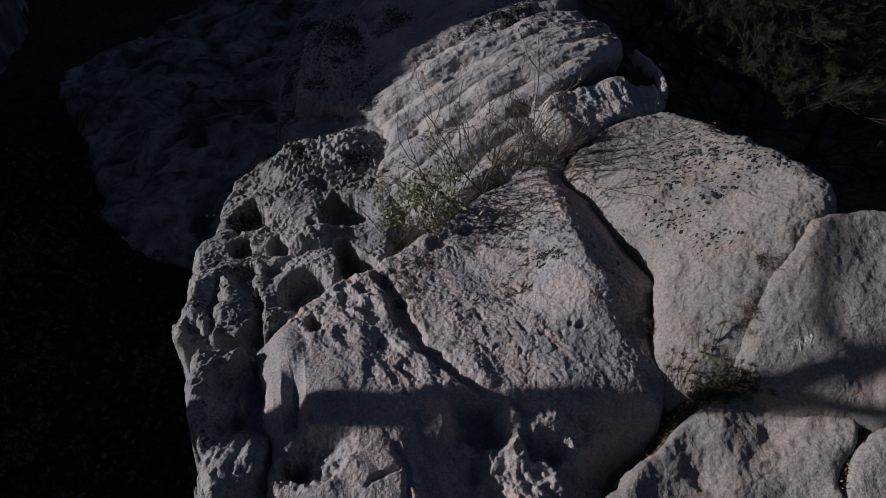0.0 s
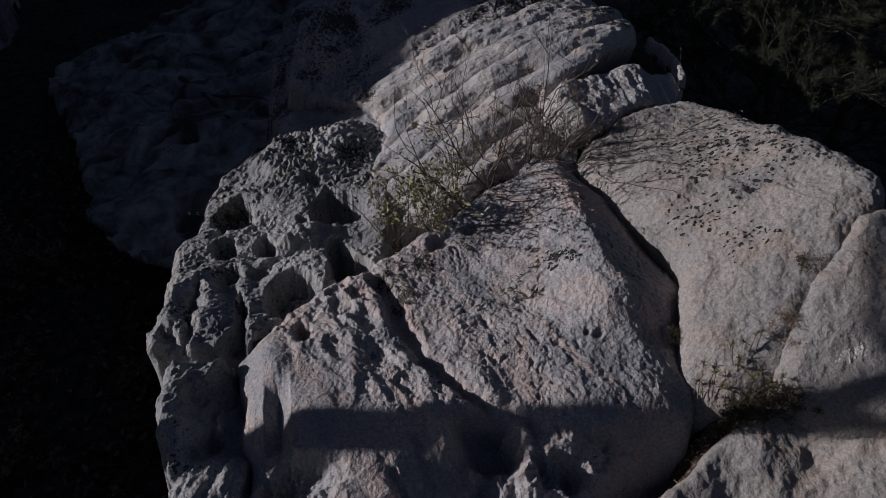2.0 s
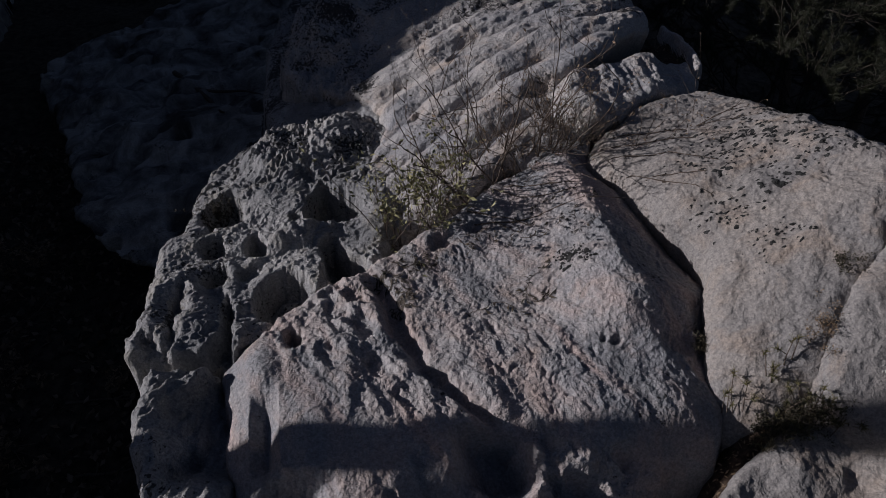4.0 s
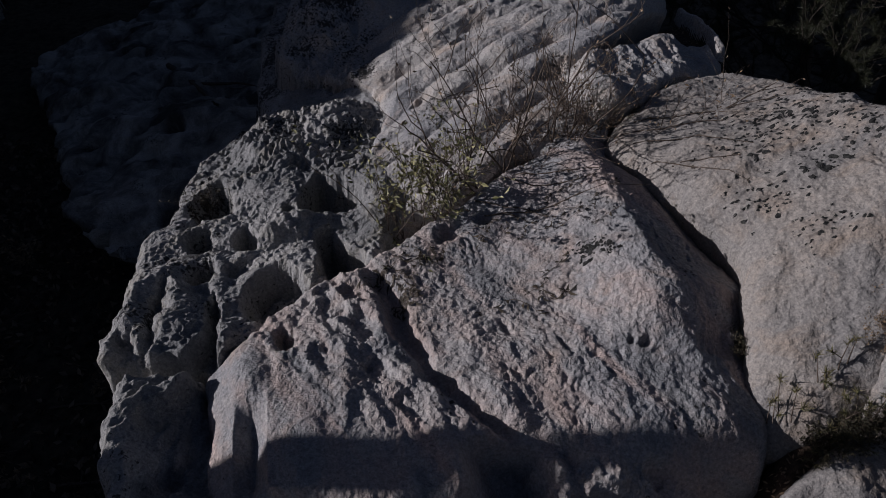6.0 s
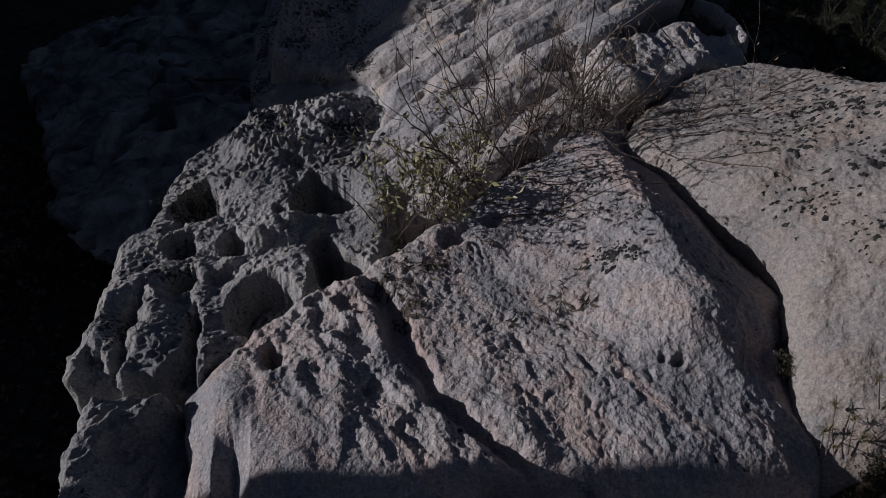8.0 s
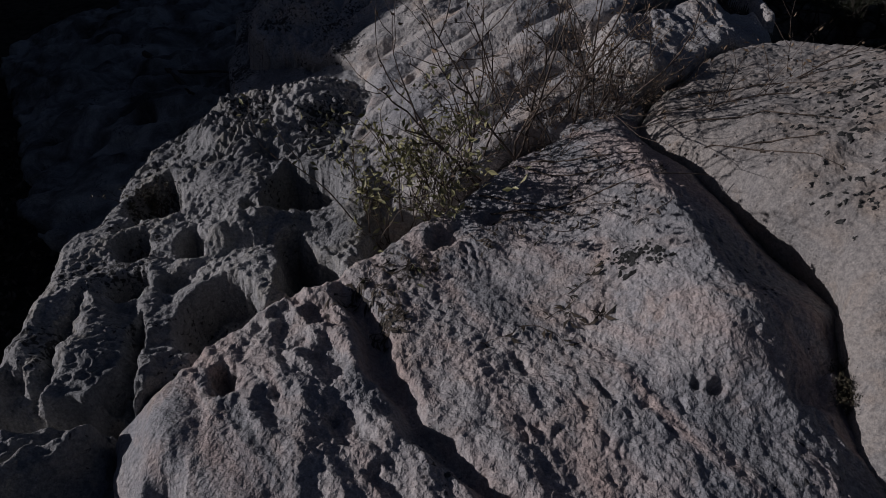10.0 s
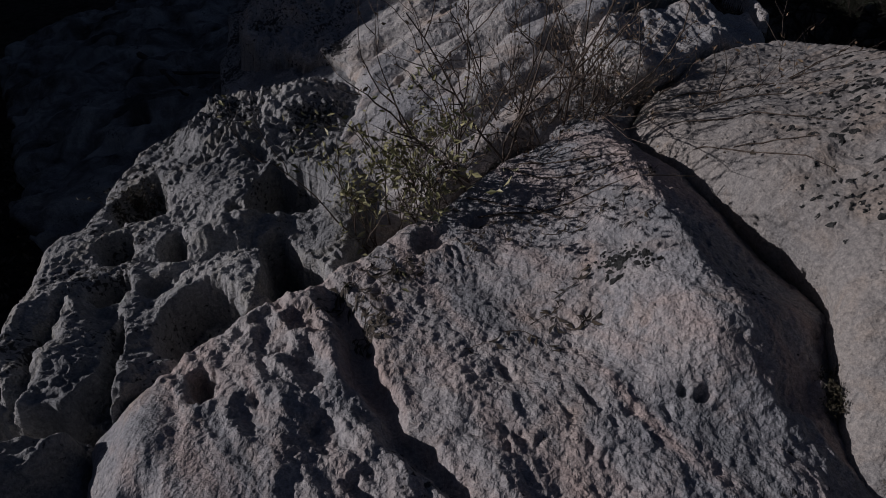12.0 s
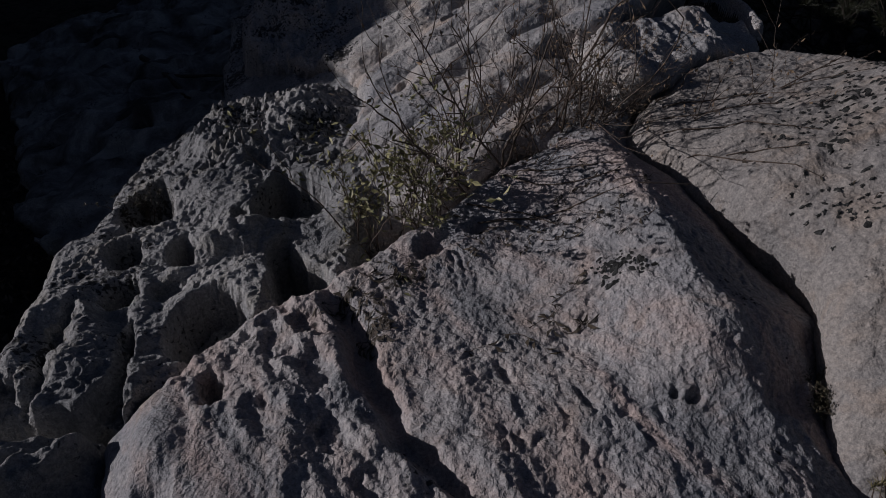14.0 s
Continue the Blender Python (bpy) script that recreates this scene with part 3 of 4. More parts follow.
back = boulder("boulder", "long pale sandstone ridge behind the bushy crevice",
    [(-0.41, 4.13), (-0.56, 4.42), (-0.86, 4.66), (-1.22, 4.92), (-1.34, 5.45), (-1.10, 6.00), (-0.50, 6.25), (0.42, 6.20), (1.25, 5.75), (1.43, 5.05), (1.37, 4.80), (1.13, 4.50), (0.72, 4.04), (0.58, 3.70), (0.78, 3.45), (0.56, 3.37), (0.24, 3.30), (-0.22, 2.99), (-0.34, 3.12), (-0.48, 3.69)],
    back_height, back_detail, STONE, 0.007, lambda x, y: 0.06 + 0.16 * ease(y, 4.8, 5.5) * ease(0.6 - x, 0, 0.5), 9, 0.07, 0.03, spots([(-0.95, 5.0, 0.35), (-1.1, 5.6, 0.5), (-0.5, 5.75, 0.3), (-0.62, 4.6, 0.15), (0.9, 5.35, 0.5), (0.25, 5.35, 0.3), (0.5, 5.7, 0.5), (-0.1, 5.2, 0.2), (1.25, 4.95, 0.15)]), 4, grit=0.8, lump=0.7, tuck=(-0.25, 0.45))


def shade_height(x, y):
    return bowed(x, y, (-0.7, 5.6), (0.05, 0.32, 0.03, -0.023, -0.064, -0.022))


def shade_detail(z, x, y, inn):
    return z + 0.05 * rough(x, y, 0.6, 4, 51) - 0.02 * ease(0.5 - cells(x, y, 0.13, 12), 0, 0.4)


boulder("boulder", "shaded lichen-blackened sandstone slab at the back of the outcrop",
    [(-1.42, 4.8), (-1.66, 6.0), (-1.62, 7.40), (-0.58, 7.6), (0.8, 6.8), (1.2, 6.0), (0.6, 5.6), (0.0, 5.2), (-0.2, 4.9), (-0.3, 4.45), (-0.5, 4.25), (-0.87, 4.50), (-1.22, 4.59)],
    shade_height, shade_detail, STONE_CRUST, 0.014, 0.1, 4, 0.3, 0.05, spots([(-1.4, 5.8, 0.7), (-0.9, 6.6, 0.9), (-1.3, 4.9, 0.4)]), 5)


def nub_height(x, y):
    return bowed(x, y, (1.2, 4.2), (0.468, -0.066, 0.036, 0.042, 0.018, 0.056)) - 0.40 * np.maximum(x - 1.28, 0)


def nub_detail(z, x, y, inn):
    return z + 0.03 * rough(x * 1.8, y * 0.8, 0.25, 4, 61)


boulder("boulder", "small knobbly sandstone ridge beside the crevice",
    [(0.69, 3.91), (0.90, 4.14), (1.24, 4.37), (1.58, 4.48), (1.70, 4.40), (1.45, 4.00), (1.16, 3.79), (0.93, 3.55), (0.78, 3.52)],
    nub_height, nub_detail, STONE, 0.007, 0.06, 5, 0.12, 0.02, None, 6, tuck=(-0.6, 0.35))
boulder("boulder", "thin curved rim of pale sandstone around a dark hollow",
    [(1.655, 4.40), (1.69, 4.64), (1.64, 4.86), (1.585, 5.04), (1.60, 5.06), (1.66, 4.90), (1.715, 4.66), (1.695, 4.40)],
    lambda x, y: 0.38 + 0 * x, lambda z, x, y, inn: z + 0.012 * rough(x, y, 0.15, 3, 62), STONE, 0.005, 0.016, 6, 0.016, 0.012, None, 16)


def slab_height(x, y):
    return bowed(x, y, (1.3, 2.7), (0.603, 0.497, 0.048, -0.077, -0.215, -0.248, 0.011, -0.022, -0.147, 0.09))


def slab_detail(z, x, y, inn):
    z = z + 0.03 * rough(x, y, 0.5, 3, 71)
    far = ease(y, 2.6, 3.3)
    return z - (0.002 + 0.002 * far) * ease(0.55 - cells(x + 0.04 * rough(x, y, 0.15, 3, 8), y + 0.04 * rough(x, y, 0.15, 3, 9), 0.06, 14), 0, 0.4) + 0.007 * rough(x, y, 0.13, 4, 77, 0.6)


slab = boulder("boulder", "smooth domed pale sandstone slab with black lichen specks",
    [(0.77, 3.31), (0.93, 3.53), (1.24, 3.80), (1.60, 3.96), (1.69, 3.58), (1.75, 3.08), (1.87, 2.78), (1.90, 2.52), (1.81, 2.36), (1.66, 2.21), (1.52, 2.08), (1.43, 1.92), (1.36, 1.84), (1.20, 1.78), (1.05, 1.79), (1.07, 2.03), (1.10, 2.26), (1.12, 2.48), (1.04, 2.66), (0.95, 2.83), (0.88, 3.06)],
    slab_height, slab_detail, STONE_WARM, 0.0055, lambda x, y: 0.11 - 0.03 * ease(x, 1.1, 1.4) + 0.13 * ease(x + 0.3 * (y - 2.4), 1.45, 1.8), 13, 0.06, 0.015, spots([(1.38, 2.93, 0.17), (1.19, 2.60, 0.09), (1.52, 2.72, 0.13), (1.58, 3.35, 0.3), (1.66, 3.0, 0.18), (1.33, 2.52, 0.05), (1.40, 3.55, 0.12)]), 7, grit=1.2, lump=0.8, tuck=(0.35, 0.1))


flakes("separate round black lichen spots on the domed slab", slab, [(1.38, 2.94, 0.12, 70, 0.004, 0.012), (1.19, 2.60, 0.07, 30, 0.005, 0.012), (1.28, 2.56, 0.05, 16, 0.005, 0.011), (1.42, 2.66, 0.05, 34, 0.003, 0.011), (1.34, 2.38, 0.06, 40, 0.003, 0.009), (1.52, 2.74, 0.10, 40, 0.003, 0.009), (1.24, 2.95, 0.10, 50, 0.003, 0.010), (1.45, 3.12, 0.09, 50, 0.004, 0.012), (1.62, 2.95, 0.10, 50, 0.004, 0.013), (1.70, 2.75, 0.08, 40, 0.004, 0.013), (1.60, 3.30, 0.14, 60, 0.005, 0.016), (1.25, 3.16, 0.12, 40, 0.003, 0.008)], 6, LICHEN)


def right_height(x, y):
    return bowed(x, y, (1.8, 1.9), (0.564, 0.219, 0.607, -0.063, -0.091, -0.081))


def right_detail(z, x, y, inn):
    return z + 0.025 * rough(x, y, 0.4, 4, 81)


right = boulder("boulder", "rounded warm grey sandstone boulder beside the pine seedling",
    [(1.74, 2.31), (1.89, 2.32), (2.08, 2.29), (2.31, 2.10), (2.25, 1.75), (2.12, 1.58), (1.86, 1.53), (1.59, 1.62), (1.42, 1.72), (1.39, 1.87), (1.49, 2.04), (1.62, 2.19)],
    right_height, right_detail, STONE_WARM, 0.007, 0.07, 5, 0.12, 0.02, None, 8)


flakes("thin chalky white lichen crust on the rounded boulder", right, [(1.56, 1.800, 0.012, 26, 0.003, 0.007), (1.59, 1.810, 0.012, 30, 0.003, 0.009), (1.625, 1.822, 0.009, 22, 0.003, 0.008)], 9, CHALK)


def front_height(x, y):
    return bowed(x, y, (1.3, 1.4), (0.047, 0.333, 0.35, 0.106, 0.131, 0.066)) + 0.07 * ease(1.5 - x, 0, 0.3) + 0.09 * ease(1.15 - x, 0, 0.35)


def front_detail(z, x, y, inn):
    return pits(right_detail(z, x, y, inn), x, y, [(1.50, 1.57, 0.06, 0.012, 1.8, 30), (1.20, 1.42, 0.09, 0.02, 1.5, 10)], 73)


front = boulder("boulder", "low rounded warm sandstone boulder in front of the crevice",
    [(0.72, 1.33), (0.90, 1.45), (1.07, 1.60), (1.20, 1.70), (1.36, 1.73), (1.59, 1.66), (1.80, 1.56), (1.67, 1.34), (1.61, 1.20), (1.13, 1.05), (0.70, 1.05), (0.64, 1.20)],
    front_height, front_detail, STONE_WARM, 0.007, 0.06, 5, 0.12, 0.02, None, 9)


def corner_height(x, y):
    return bowed(x, y, (1.9, 1.4), (0.263, 0.319, 0.375, -0.016, -0.028, -0.048))


corner = boulder("boulder", "rounded warm sandstone boulder at the foot of the slab",
    [(1.84, 1.50), (1.99, 1.53), (2.14, 1.44), (2.10, 1.18), (1.70, 1.10), (1.71, 1.33)],
    corner_height, right_detail, STONE_WARM, 0.008, 0.05, 5, 0.12, 0.02, None, 10)


# ---- ground, cliff body and the lower ledge ----
def base_height(x, y):
    return -0.42 + 0.22 * x + 0.02 * (y - 3)


def base_detail(z, x, y, inn):
    return z + 0.04 * rough(x, y, 0.5, 4, 91)


base = tagged(boulder("cliff", "massive dark sandstone cliff body under the split boulders",
    [(-1.20, 1.35), (-1.40, 2.2), (-1.50, 3.2), (-1.48, 4.2), (-1.45, 5.2), (-1.6, 7.3), (-0.5, 7.5), (0.8, 6.6), (1.35, 5.4), (1.62, 4.6), (1.65, 3.7), (1.9, 2.9), (2.2, 2.2), (2.2, 1.2), (1.4, 0.9), (0.2, 0.9), (-0.8, 1.1)],
    base_height, base_detail, STONE_DARK, 0.03, 0.1, 7, 0.38, 0.06, None, 12, "cliff"), kind="structure")


def ledge_height(x, y):
    return -1.72 + 0.22 * np.clip(x + 3.6, -3, 3) + 0.02 * (y - 6)


def ledge_detail(z, x, y, inn):
    z = z + 0.20 * rough(x * 0.5, y * 1.1, 0.9, 3, 95, 0.4) + 0.05 * rough(x * 0.7, y, 0.28, 3, 97)
    return z - 0.10 * ease(0.5 - cells(x, y * 1.6, 0.4, 15), 0, 0.4)


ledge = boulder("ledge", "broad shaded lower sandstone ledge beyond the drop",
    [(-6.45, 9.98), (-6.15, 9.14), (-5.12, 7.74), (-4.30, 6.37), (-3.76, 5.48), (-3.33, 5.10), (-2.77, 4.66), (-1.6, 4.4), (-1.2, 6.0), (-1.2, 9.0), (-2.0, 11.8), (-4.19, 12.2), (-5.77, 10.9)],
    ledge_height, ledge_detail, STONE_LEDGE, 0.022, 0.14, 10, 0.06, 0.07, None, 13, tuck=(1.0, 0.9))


def shade_cliff_height(x, y):
    # the brow of this added shade caster climbs in steps towards the back of the gully
    return np.interp(y, [0, 4.75, 5.1, 5.9, 6.5, 7.05, 9.25], [2.0, 2.0, 2.62, 2.92, 3.34, 3.9, 7.5]) + 0 * x


# out of view: added only to keep sun off the gully and ridge
boulder("shade_cliff", "tall unseen cliff block added to shade the gully and ridge",
    [(-9.0, -6.0), (-9.0, 0.0), (-9.0, 5.0), (-9.1, 11.0), (-11.5, 17.0), (-13.0, 25.0), (-18.0, 25.0), (-18.0, -6.0)],
    shade_cliff_height, lambda z, x, y, inn: z + 0.05 * rough(x, y, 0.8, 4, 98), STONE_DARK, 0.12, 0.3, 12, 1.0, 0.1, None, 14)

gx, gy = np.meshgrid(np.concatenate([[-600, -120, -40], np.arange(-16, 16.1, 0.2), [40, 120, 600]]), np.concatenate([[-600, -120, -40], np.arange(-10, 24.1, 0.2), [40, 120, 600]]))
gz = -2.65 + 0.14 * rough(gx, gy, 2.2, 4, 101) * (np.hypot(gx, gy) < 60) + 0.05 * rough(gx, gy, 0.4, 2, 103)
num = np.arange(gx.size).reshape(gx.shape)
tagged(sheet("ground", np.stack([gx, gy, gz], -1).reshape(-1, 3), np.stack([num[:-1, :-1], num[:-1, 1:], num[1:, 1:], num[1:, :-1]], -1).reshape(-1, 4), LITTER),
       "dark forest floor of leaf litter in the gully", "ground", kind="structure")

# ---- plants ----
def tubes(name, lines, mat, parent, sides=4):
    """Round tapering stems: each line is places with radii."""
    verts, faces = [], []
    for line in lines:
        first = len(verts)
        for k, (p, r) in enumerate(line):
            a, b = line[max(k - 1, 0)][0], line[min(k + 1, len(line) - 1)][0]
            d = (b - a).normalized()
            u = d.orthogonal().normalized()
            v = d.cross(u)
            for j in range(sides):
                t = 2 * math.pi * j / sides
                verts.append(p + (u * math.cos(t) + v * math.sin(t)) * r)
        for k in range(len(line) - 1):
            for j in range(sides):
                i, n = first + k * sides + j, first + k * sides + (j + 1) % sides
                faces.append((i, n, n + sides, i + sides))
    return sheet(name, np.array([tuple(v) for v in verts]), faces, mat, parent)


def branch(rng, start, way, length, radius, steps, wander, lift, out, depth, tips, fork=0.5):
    """Grows a bending stem with side twigs into out; its tips into tips."""
    p, d, line = start.copy(), way.normalized(), []
    for k in range(steps + 1):
        line.append((p.copy(), radius * (1 - 0.6 * k / steps)))
        if k == steps:
            break
        d = (d + Vector((rng.gauss(0, wander), rng.gauss(0, wander), rng.gauss(0, wander) + lift))).normalized()
        p = p + d * (length / steps)
        if depth and k >= 1 and rng.random() < fork:
            side = (d + Vector((rng.gauss(0, 0.6), rng.gauss(0, 0.6), rng.gauss(0.25, 0.4)))).normalized()
            branch(rng, p, side, length * rng.uniform(0.3, 0.6), radius * 0.72 * (1 - 0.4 * k / steps), max(3, steps - 2), wander * 1.2, lift, out, depth - 1, tips, fork)
        if not depth or k > steps * 0.4:
            tips.append((p.copy(), d.copy()))
    out.append(line)


def leaves(name, rng, tips, many, size, mat, parent, droop=0.0, slim=0.42):
    verts, faces = [], []
    for p, d in tips:
        for _ in range(many if rng.random() < many % 1 or many >= 1 else 0):
            w = (d * 0.4 + Vector((rng.gauss(0, 1), rng.gauss(0, 1), rng.gauss(0.2 - droop, 0.7)))).normalized()
            s = w.orthogonal().normalized()
            s = (Matrix.Rotation(rng.uniform(0, 6.28), 3, w) @ s)
            n = w.cross(s)
            L = size * rng.uniform(0.6, 1.25)
            a = p + Vector((rng.gauss(0, 0.006), rng.gauss(0, 0.006), rng.gauss(0, 0.006)))
            i = len(verts)
            verts += [a, a + w * L * 0.45 + s * L * slim * 0.5 + n * L * 0.06, a + w * L - n * L * 0.08, a + w * L * 0.45 - s * L * slim * 0.5 + n * L * 0.06]
            faces.append((i, i + 1, i + 2, i + 3))
    return sheet(name, np.array([tuple(v) for v in verts]), faces, mat, parent, False)


def shrub(name, label, seed, foot, stems, length, radius, spread, lean, leaf=None, many=1.0, size=0.02, lift=0.03, fork=0.5, wander=0.13, deep=2):
    """A bush of stems out of a crevice: foot is a line along which they stand."""
    rng = random.Random(seed)
    thing = tagged(new(name), label, "shrub")
    a, b = Vector(foot[0]), Vector(foot[1])
    thing.location = (a + b) / 2
    tips = []
    for k in range(stems):
        p = a.lerp(b, (k + rng.random()) / stems) - thing.location
        p += Vector((rng.gauss(0, 0.02), rng.gauss(0, 0.02), -0.05))
        way = Vector((rng.gauss(0, spread), rng.gauss(0, spread), 1)) + Vector(lean)
        out = []
        branch(rng, p, way, length * rng.uniform(0.55, 1.1), radius * rng.uniform(0.7, 1.2), 8, wander, lift, out, deep, tips, fork)
        tubes("stem", out, TWIG, thing)
    if leaf:
        pick = [t for t in tips if rng.random() < min(1, many)]
        tagged(leaves("foliage", rng, pick, max(1, int(many)), size, leaf, thing), kind="stuff")
    return thing


shrub("shrub", "bare brown twiggy shrub growing out of the rock crevice", 41, ((0.04, 3.18, 0.10), (0.60, 3.45, 0.18)), 17, 0.80, 0.0058, 0.32, (-0.06, -0.02, 0), DRY_LEAF, 0.34, 0.022, 0.045, 0.62, 0.17)
shrub("shrub", "small shrub with narrow green leaves in the crevice", 8, ((-0.32, 2.96, 0.02), (0.04, 3.12, 0.08)), 24, 0.50, 0.0036, 0.55, (-0.14, -0.05, 0), LEAF, 0.6, 0.032, 0.03, 0.6, 0.16)
shrub("shrub", "tangled dry brown shrub along the crevice", 12, ((0.36, 3.38, 0.13), (0.98, 3.66, 0.26)), 85, 0.40, 0.0030, 0.5, (0, 0, 0), DRY_LEAF, 0.3, 0.018, 0.03, 0.6)
shrub("shrub", "low dry brown tuft of twigs in a rock hollow", 14, ((0.48, 3.92, 0.30), (0.60, 3.98, 0.33)), 10, 0.16, 0.002, 0.5, (0, 0, 0), DRY_LEAF, 0.5, 0.014)
shrub("shrub", "thin creeping twigs spreading over the slab", 17, ((0.74, 3.34, 0.34), (0.94, 3.26, 0.42)), 9, 0.70, 0.004, 0.2, (2.2, -0.35, 0.15), DRY_LEAF, 0.4, 0.022, -0.015, 0.5, 0.08)
shrub("shrub", "dark little shrub clinging to the cliff edge", 19, ((-1.46, 3.40, -0.22), (-1.36, 3.54, -0.22)), 11, 0.18, 0.003, 0.5, (-0.1, 0, 0), HEATH, 0.7, 0.018)
shrub("grass_tuft", "small brown dry tuft in the crack beside the boulder", 23, ((1.055, 2.05, 0.245), (1.065, 2.15, 0.255)), 34, 0.05, 0.0013, 0.6, (0.15, 0, 0), HEATH, 0.7, 0.010)

shrub("grass_tuft", "low olive-brown mossy tuft in the joint of two boulders", 24, ((1.49, 2.15, 0.61), (1.61, 2.28, 0.66)), 30, 0.06, 0.0013, 0.7, (-0.2, 0.1, 0), HEATH, 0.8, 0.010)
shrub("grass_tuft", "thin dry brown tuft in the joint of two boulders", 25, ((1.37, 1.90, 0.45), (1.44, 2.04, 0.53)), 24, 0.07, 0.0012, 0.6, (-0.1, 0, 0), DRY_LEAF, 0.6, 0.010)
def sprig(label, host, seed, runs, size, stray=0.28, thick=0.0016):
    """Creeping sprigs pressed to a rock: each run is a start, a heading, a length and how many leaves it bears."""
    rng = random.Random(seed)
    co = np.empty(len(host.data.vertices) * 3, np.float32)
    host.data.vertices.foreach_get("co", co)
    co = co.reshape(-1, 3)
    thing = tagged(new("creeping_plant"), label, "plant")
    first = runs[0]
    i = np.argmin((co[:, 0] - first[0]) ** 2 + (co[:, 1] - first[1]) ** 2)
    base = Vector(co[i])
    thing.location = base
    lows, highs = np.min([r[:2] for r in runs], 0) - 0.35, np.max([r[:2] for r in runs], 0) + 0.35
    co = co[(co[:, 0] > lows[0]) & (co[:, 0] < highs[0]) & (co[:, 1] > lows[1]) & (co[:, 1] < highs[1])]

    def on(px, py, lift):
        k = np.argmin((co[:, 0] - px) ** 2 + (co[:, 1] - py) ** 2)
        return Vector((px, py, float(co[k, 2]) + lift)) - base

    stems, verts, faces = [], [], []
    for px, py, heading, long, many in runs:
        line, a = [], radians(heading)
        for k in range(9):
            line.append((on(px, py, 0.004), thick * (1 - 0.08 * k)))
            a += rng.gauss(0, stray)
            px, py = px + math.cos(a) * long / 8, py + math.sin(a) * long / 8
        stems.append(line)
        for k in range(many):
            p = line[rng.randrange(1, 9)][0] + base
            b = a + rng.choice((-1, 1)) * rng.uniform(0.4, 1.3)
            L, w = size * rng.uniform(0.6, 1.3), size * rng.uniform(0.10, 0.17)
            mid, tip = (p.x + math.cos(b) * L * 0.5, p.y + math.sin(b) * L * 0.5), (p.x + math.cos(b + 0.3) * L, p.y + math.sin(b + 0.3) * L)
            n = len(verts)
            verts += [p - base + Vector((0, 0, 0.002)), on(mid[0] - math.sin(b) * w, mid[1] + math.cos(b) * w, 0.007), on(*tip, 0.004 + 0.006 * rng.random()), on(mid[0] + math.sin(b) * w, mid[1] - math.cos(b) * w, 0.005)]
            faces.append((n, n + 1, n + 2, n + 3))
    for line in stems:
        tubes("stem", [line], TWIG, thing)
    tagged(sheet("foliage", np.array([tuple(v) for v in verts]), faces, SPRIG, thing, False), kind="stuff")
    return thing


def fan(seed, many, xs, ys, heading, long, bears):
    """Sprigs that start anywhere within a patch and run about one way."""
    rng = random.Random(seed)
    return [(rng.uniform(*xs), rng.uniform(*ys), heading + rng.gauss(0, 40), long * rng.uniform(0.5, 1.2), bears) for _ in range(many)]


sprig("dark wiry sprigs with narrow curled leaves creeping over the pale boulder", hump, 33, fan(1, 9, (-0.30, -0.20), (2.52, 2.68), -70, 0.14, 6) + fan(2, 9, (-0.26, -0.17), (2.34, 2.50), -60, 0.12, 6) + fan(3, 7, (-0.20, -0.05), (2.62, 2.74), -30, 0.12, 5), 0.034)
sprig("dark wiry sprigs with narrow leaves lying on the broad boulder", hump, 37, [(0.20, 2.36, 12, 0.17, 7), (0.28, 2.38, 40, 0.14, 6), (0.36, 2.47, 20, 0.12, 6), (0.38, 2.36, -60, 0.07, 6), (0.35, 2.44, -75, 0.08, 4), (0.42, 2.37, -50, 0.06, 5), (0.08, 2.30, 20, 0.10, 4)], 0.036)
sprig("dark wiry sprigs with narrow leaves below the bushy crevice", hump, 35, fan(4, 12, (0.02, 0.40), (2.76, 2.92), -20, 0.13, 4) + fan(5, 8, (0.40, 0.72), (2.70, 2.95), 10, 0.12, 3), 0.03)


# dark stems laid on the stone where straight cast shadows of stems run
sprig("long thin dark stems standing in for stem shadows across the broad boulder", hump, 51, [(0.05, 2.965, -18, 0.82, 5), (0.20, 3.17, -33, 0.55, 4), (0.10, 3.02, -24, 0.42, 5), (0.30, 3.16, -27, 0.40, 4)], 0.022, 0.05, 0.0042)
# on the slab such dark lines serve as twigs and as their branching shadows
sprig("long thin dark twigs for both twigs and twig shadows across the domed slab", slab, 53, [(0.86, 3.08, -30, 0.66, 6), (0.82, 3.31, -8, 0.70, 6), (0.86, 3.22, -24, 0.55, 6), (0.90, 3.40, -14, 0.55, 5), (0.93, 2.98, -20, 0.30, 4)], 0.022, 0.10, 0.0036)


def needles(name, rng, tips, many, long, wide, mat, parent, spray):
    verts, faces = [], []
    for p, d in tips:
        for _ in range(many):
            w = (d * 0.7 + Vector((rng.gauss(0, spray), rng.gauss(0, spray), rng.gauss(0.1, spray)))).normalized()
            s = (Matrix.Rotation(rng.uniform(0, 6.28), 3, w) @ w.orthogonal().normalized()) * wide
            q = p - d * rng.uniform(0, long * 0.7)
            i = len(verts)
            verts += [q - s, q + s, q + w * long * rng.uniform(0.7, 1.15)]
            faces.append((i, i + 1, i + 2))
    return tagged(sheet(name, np.array([tuple(v) for v in verts]), faces, mat, parent, False), kind="stuff")


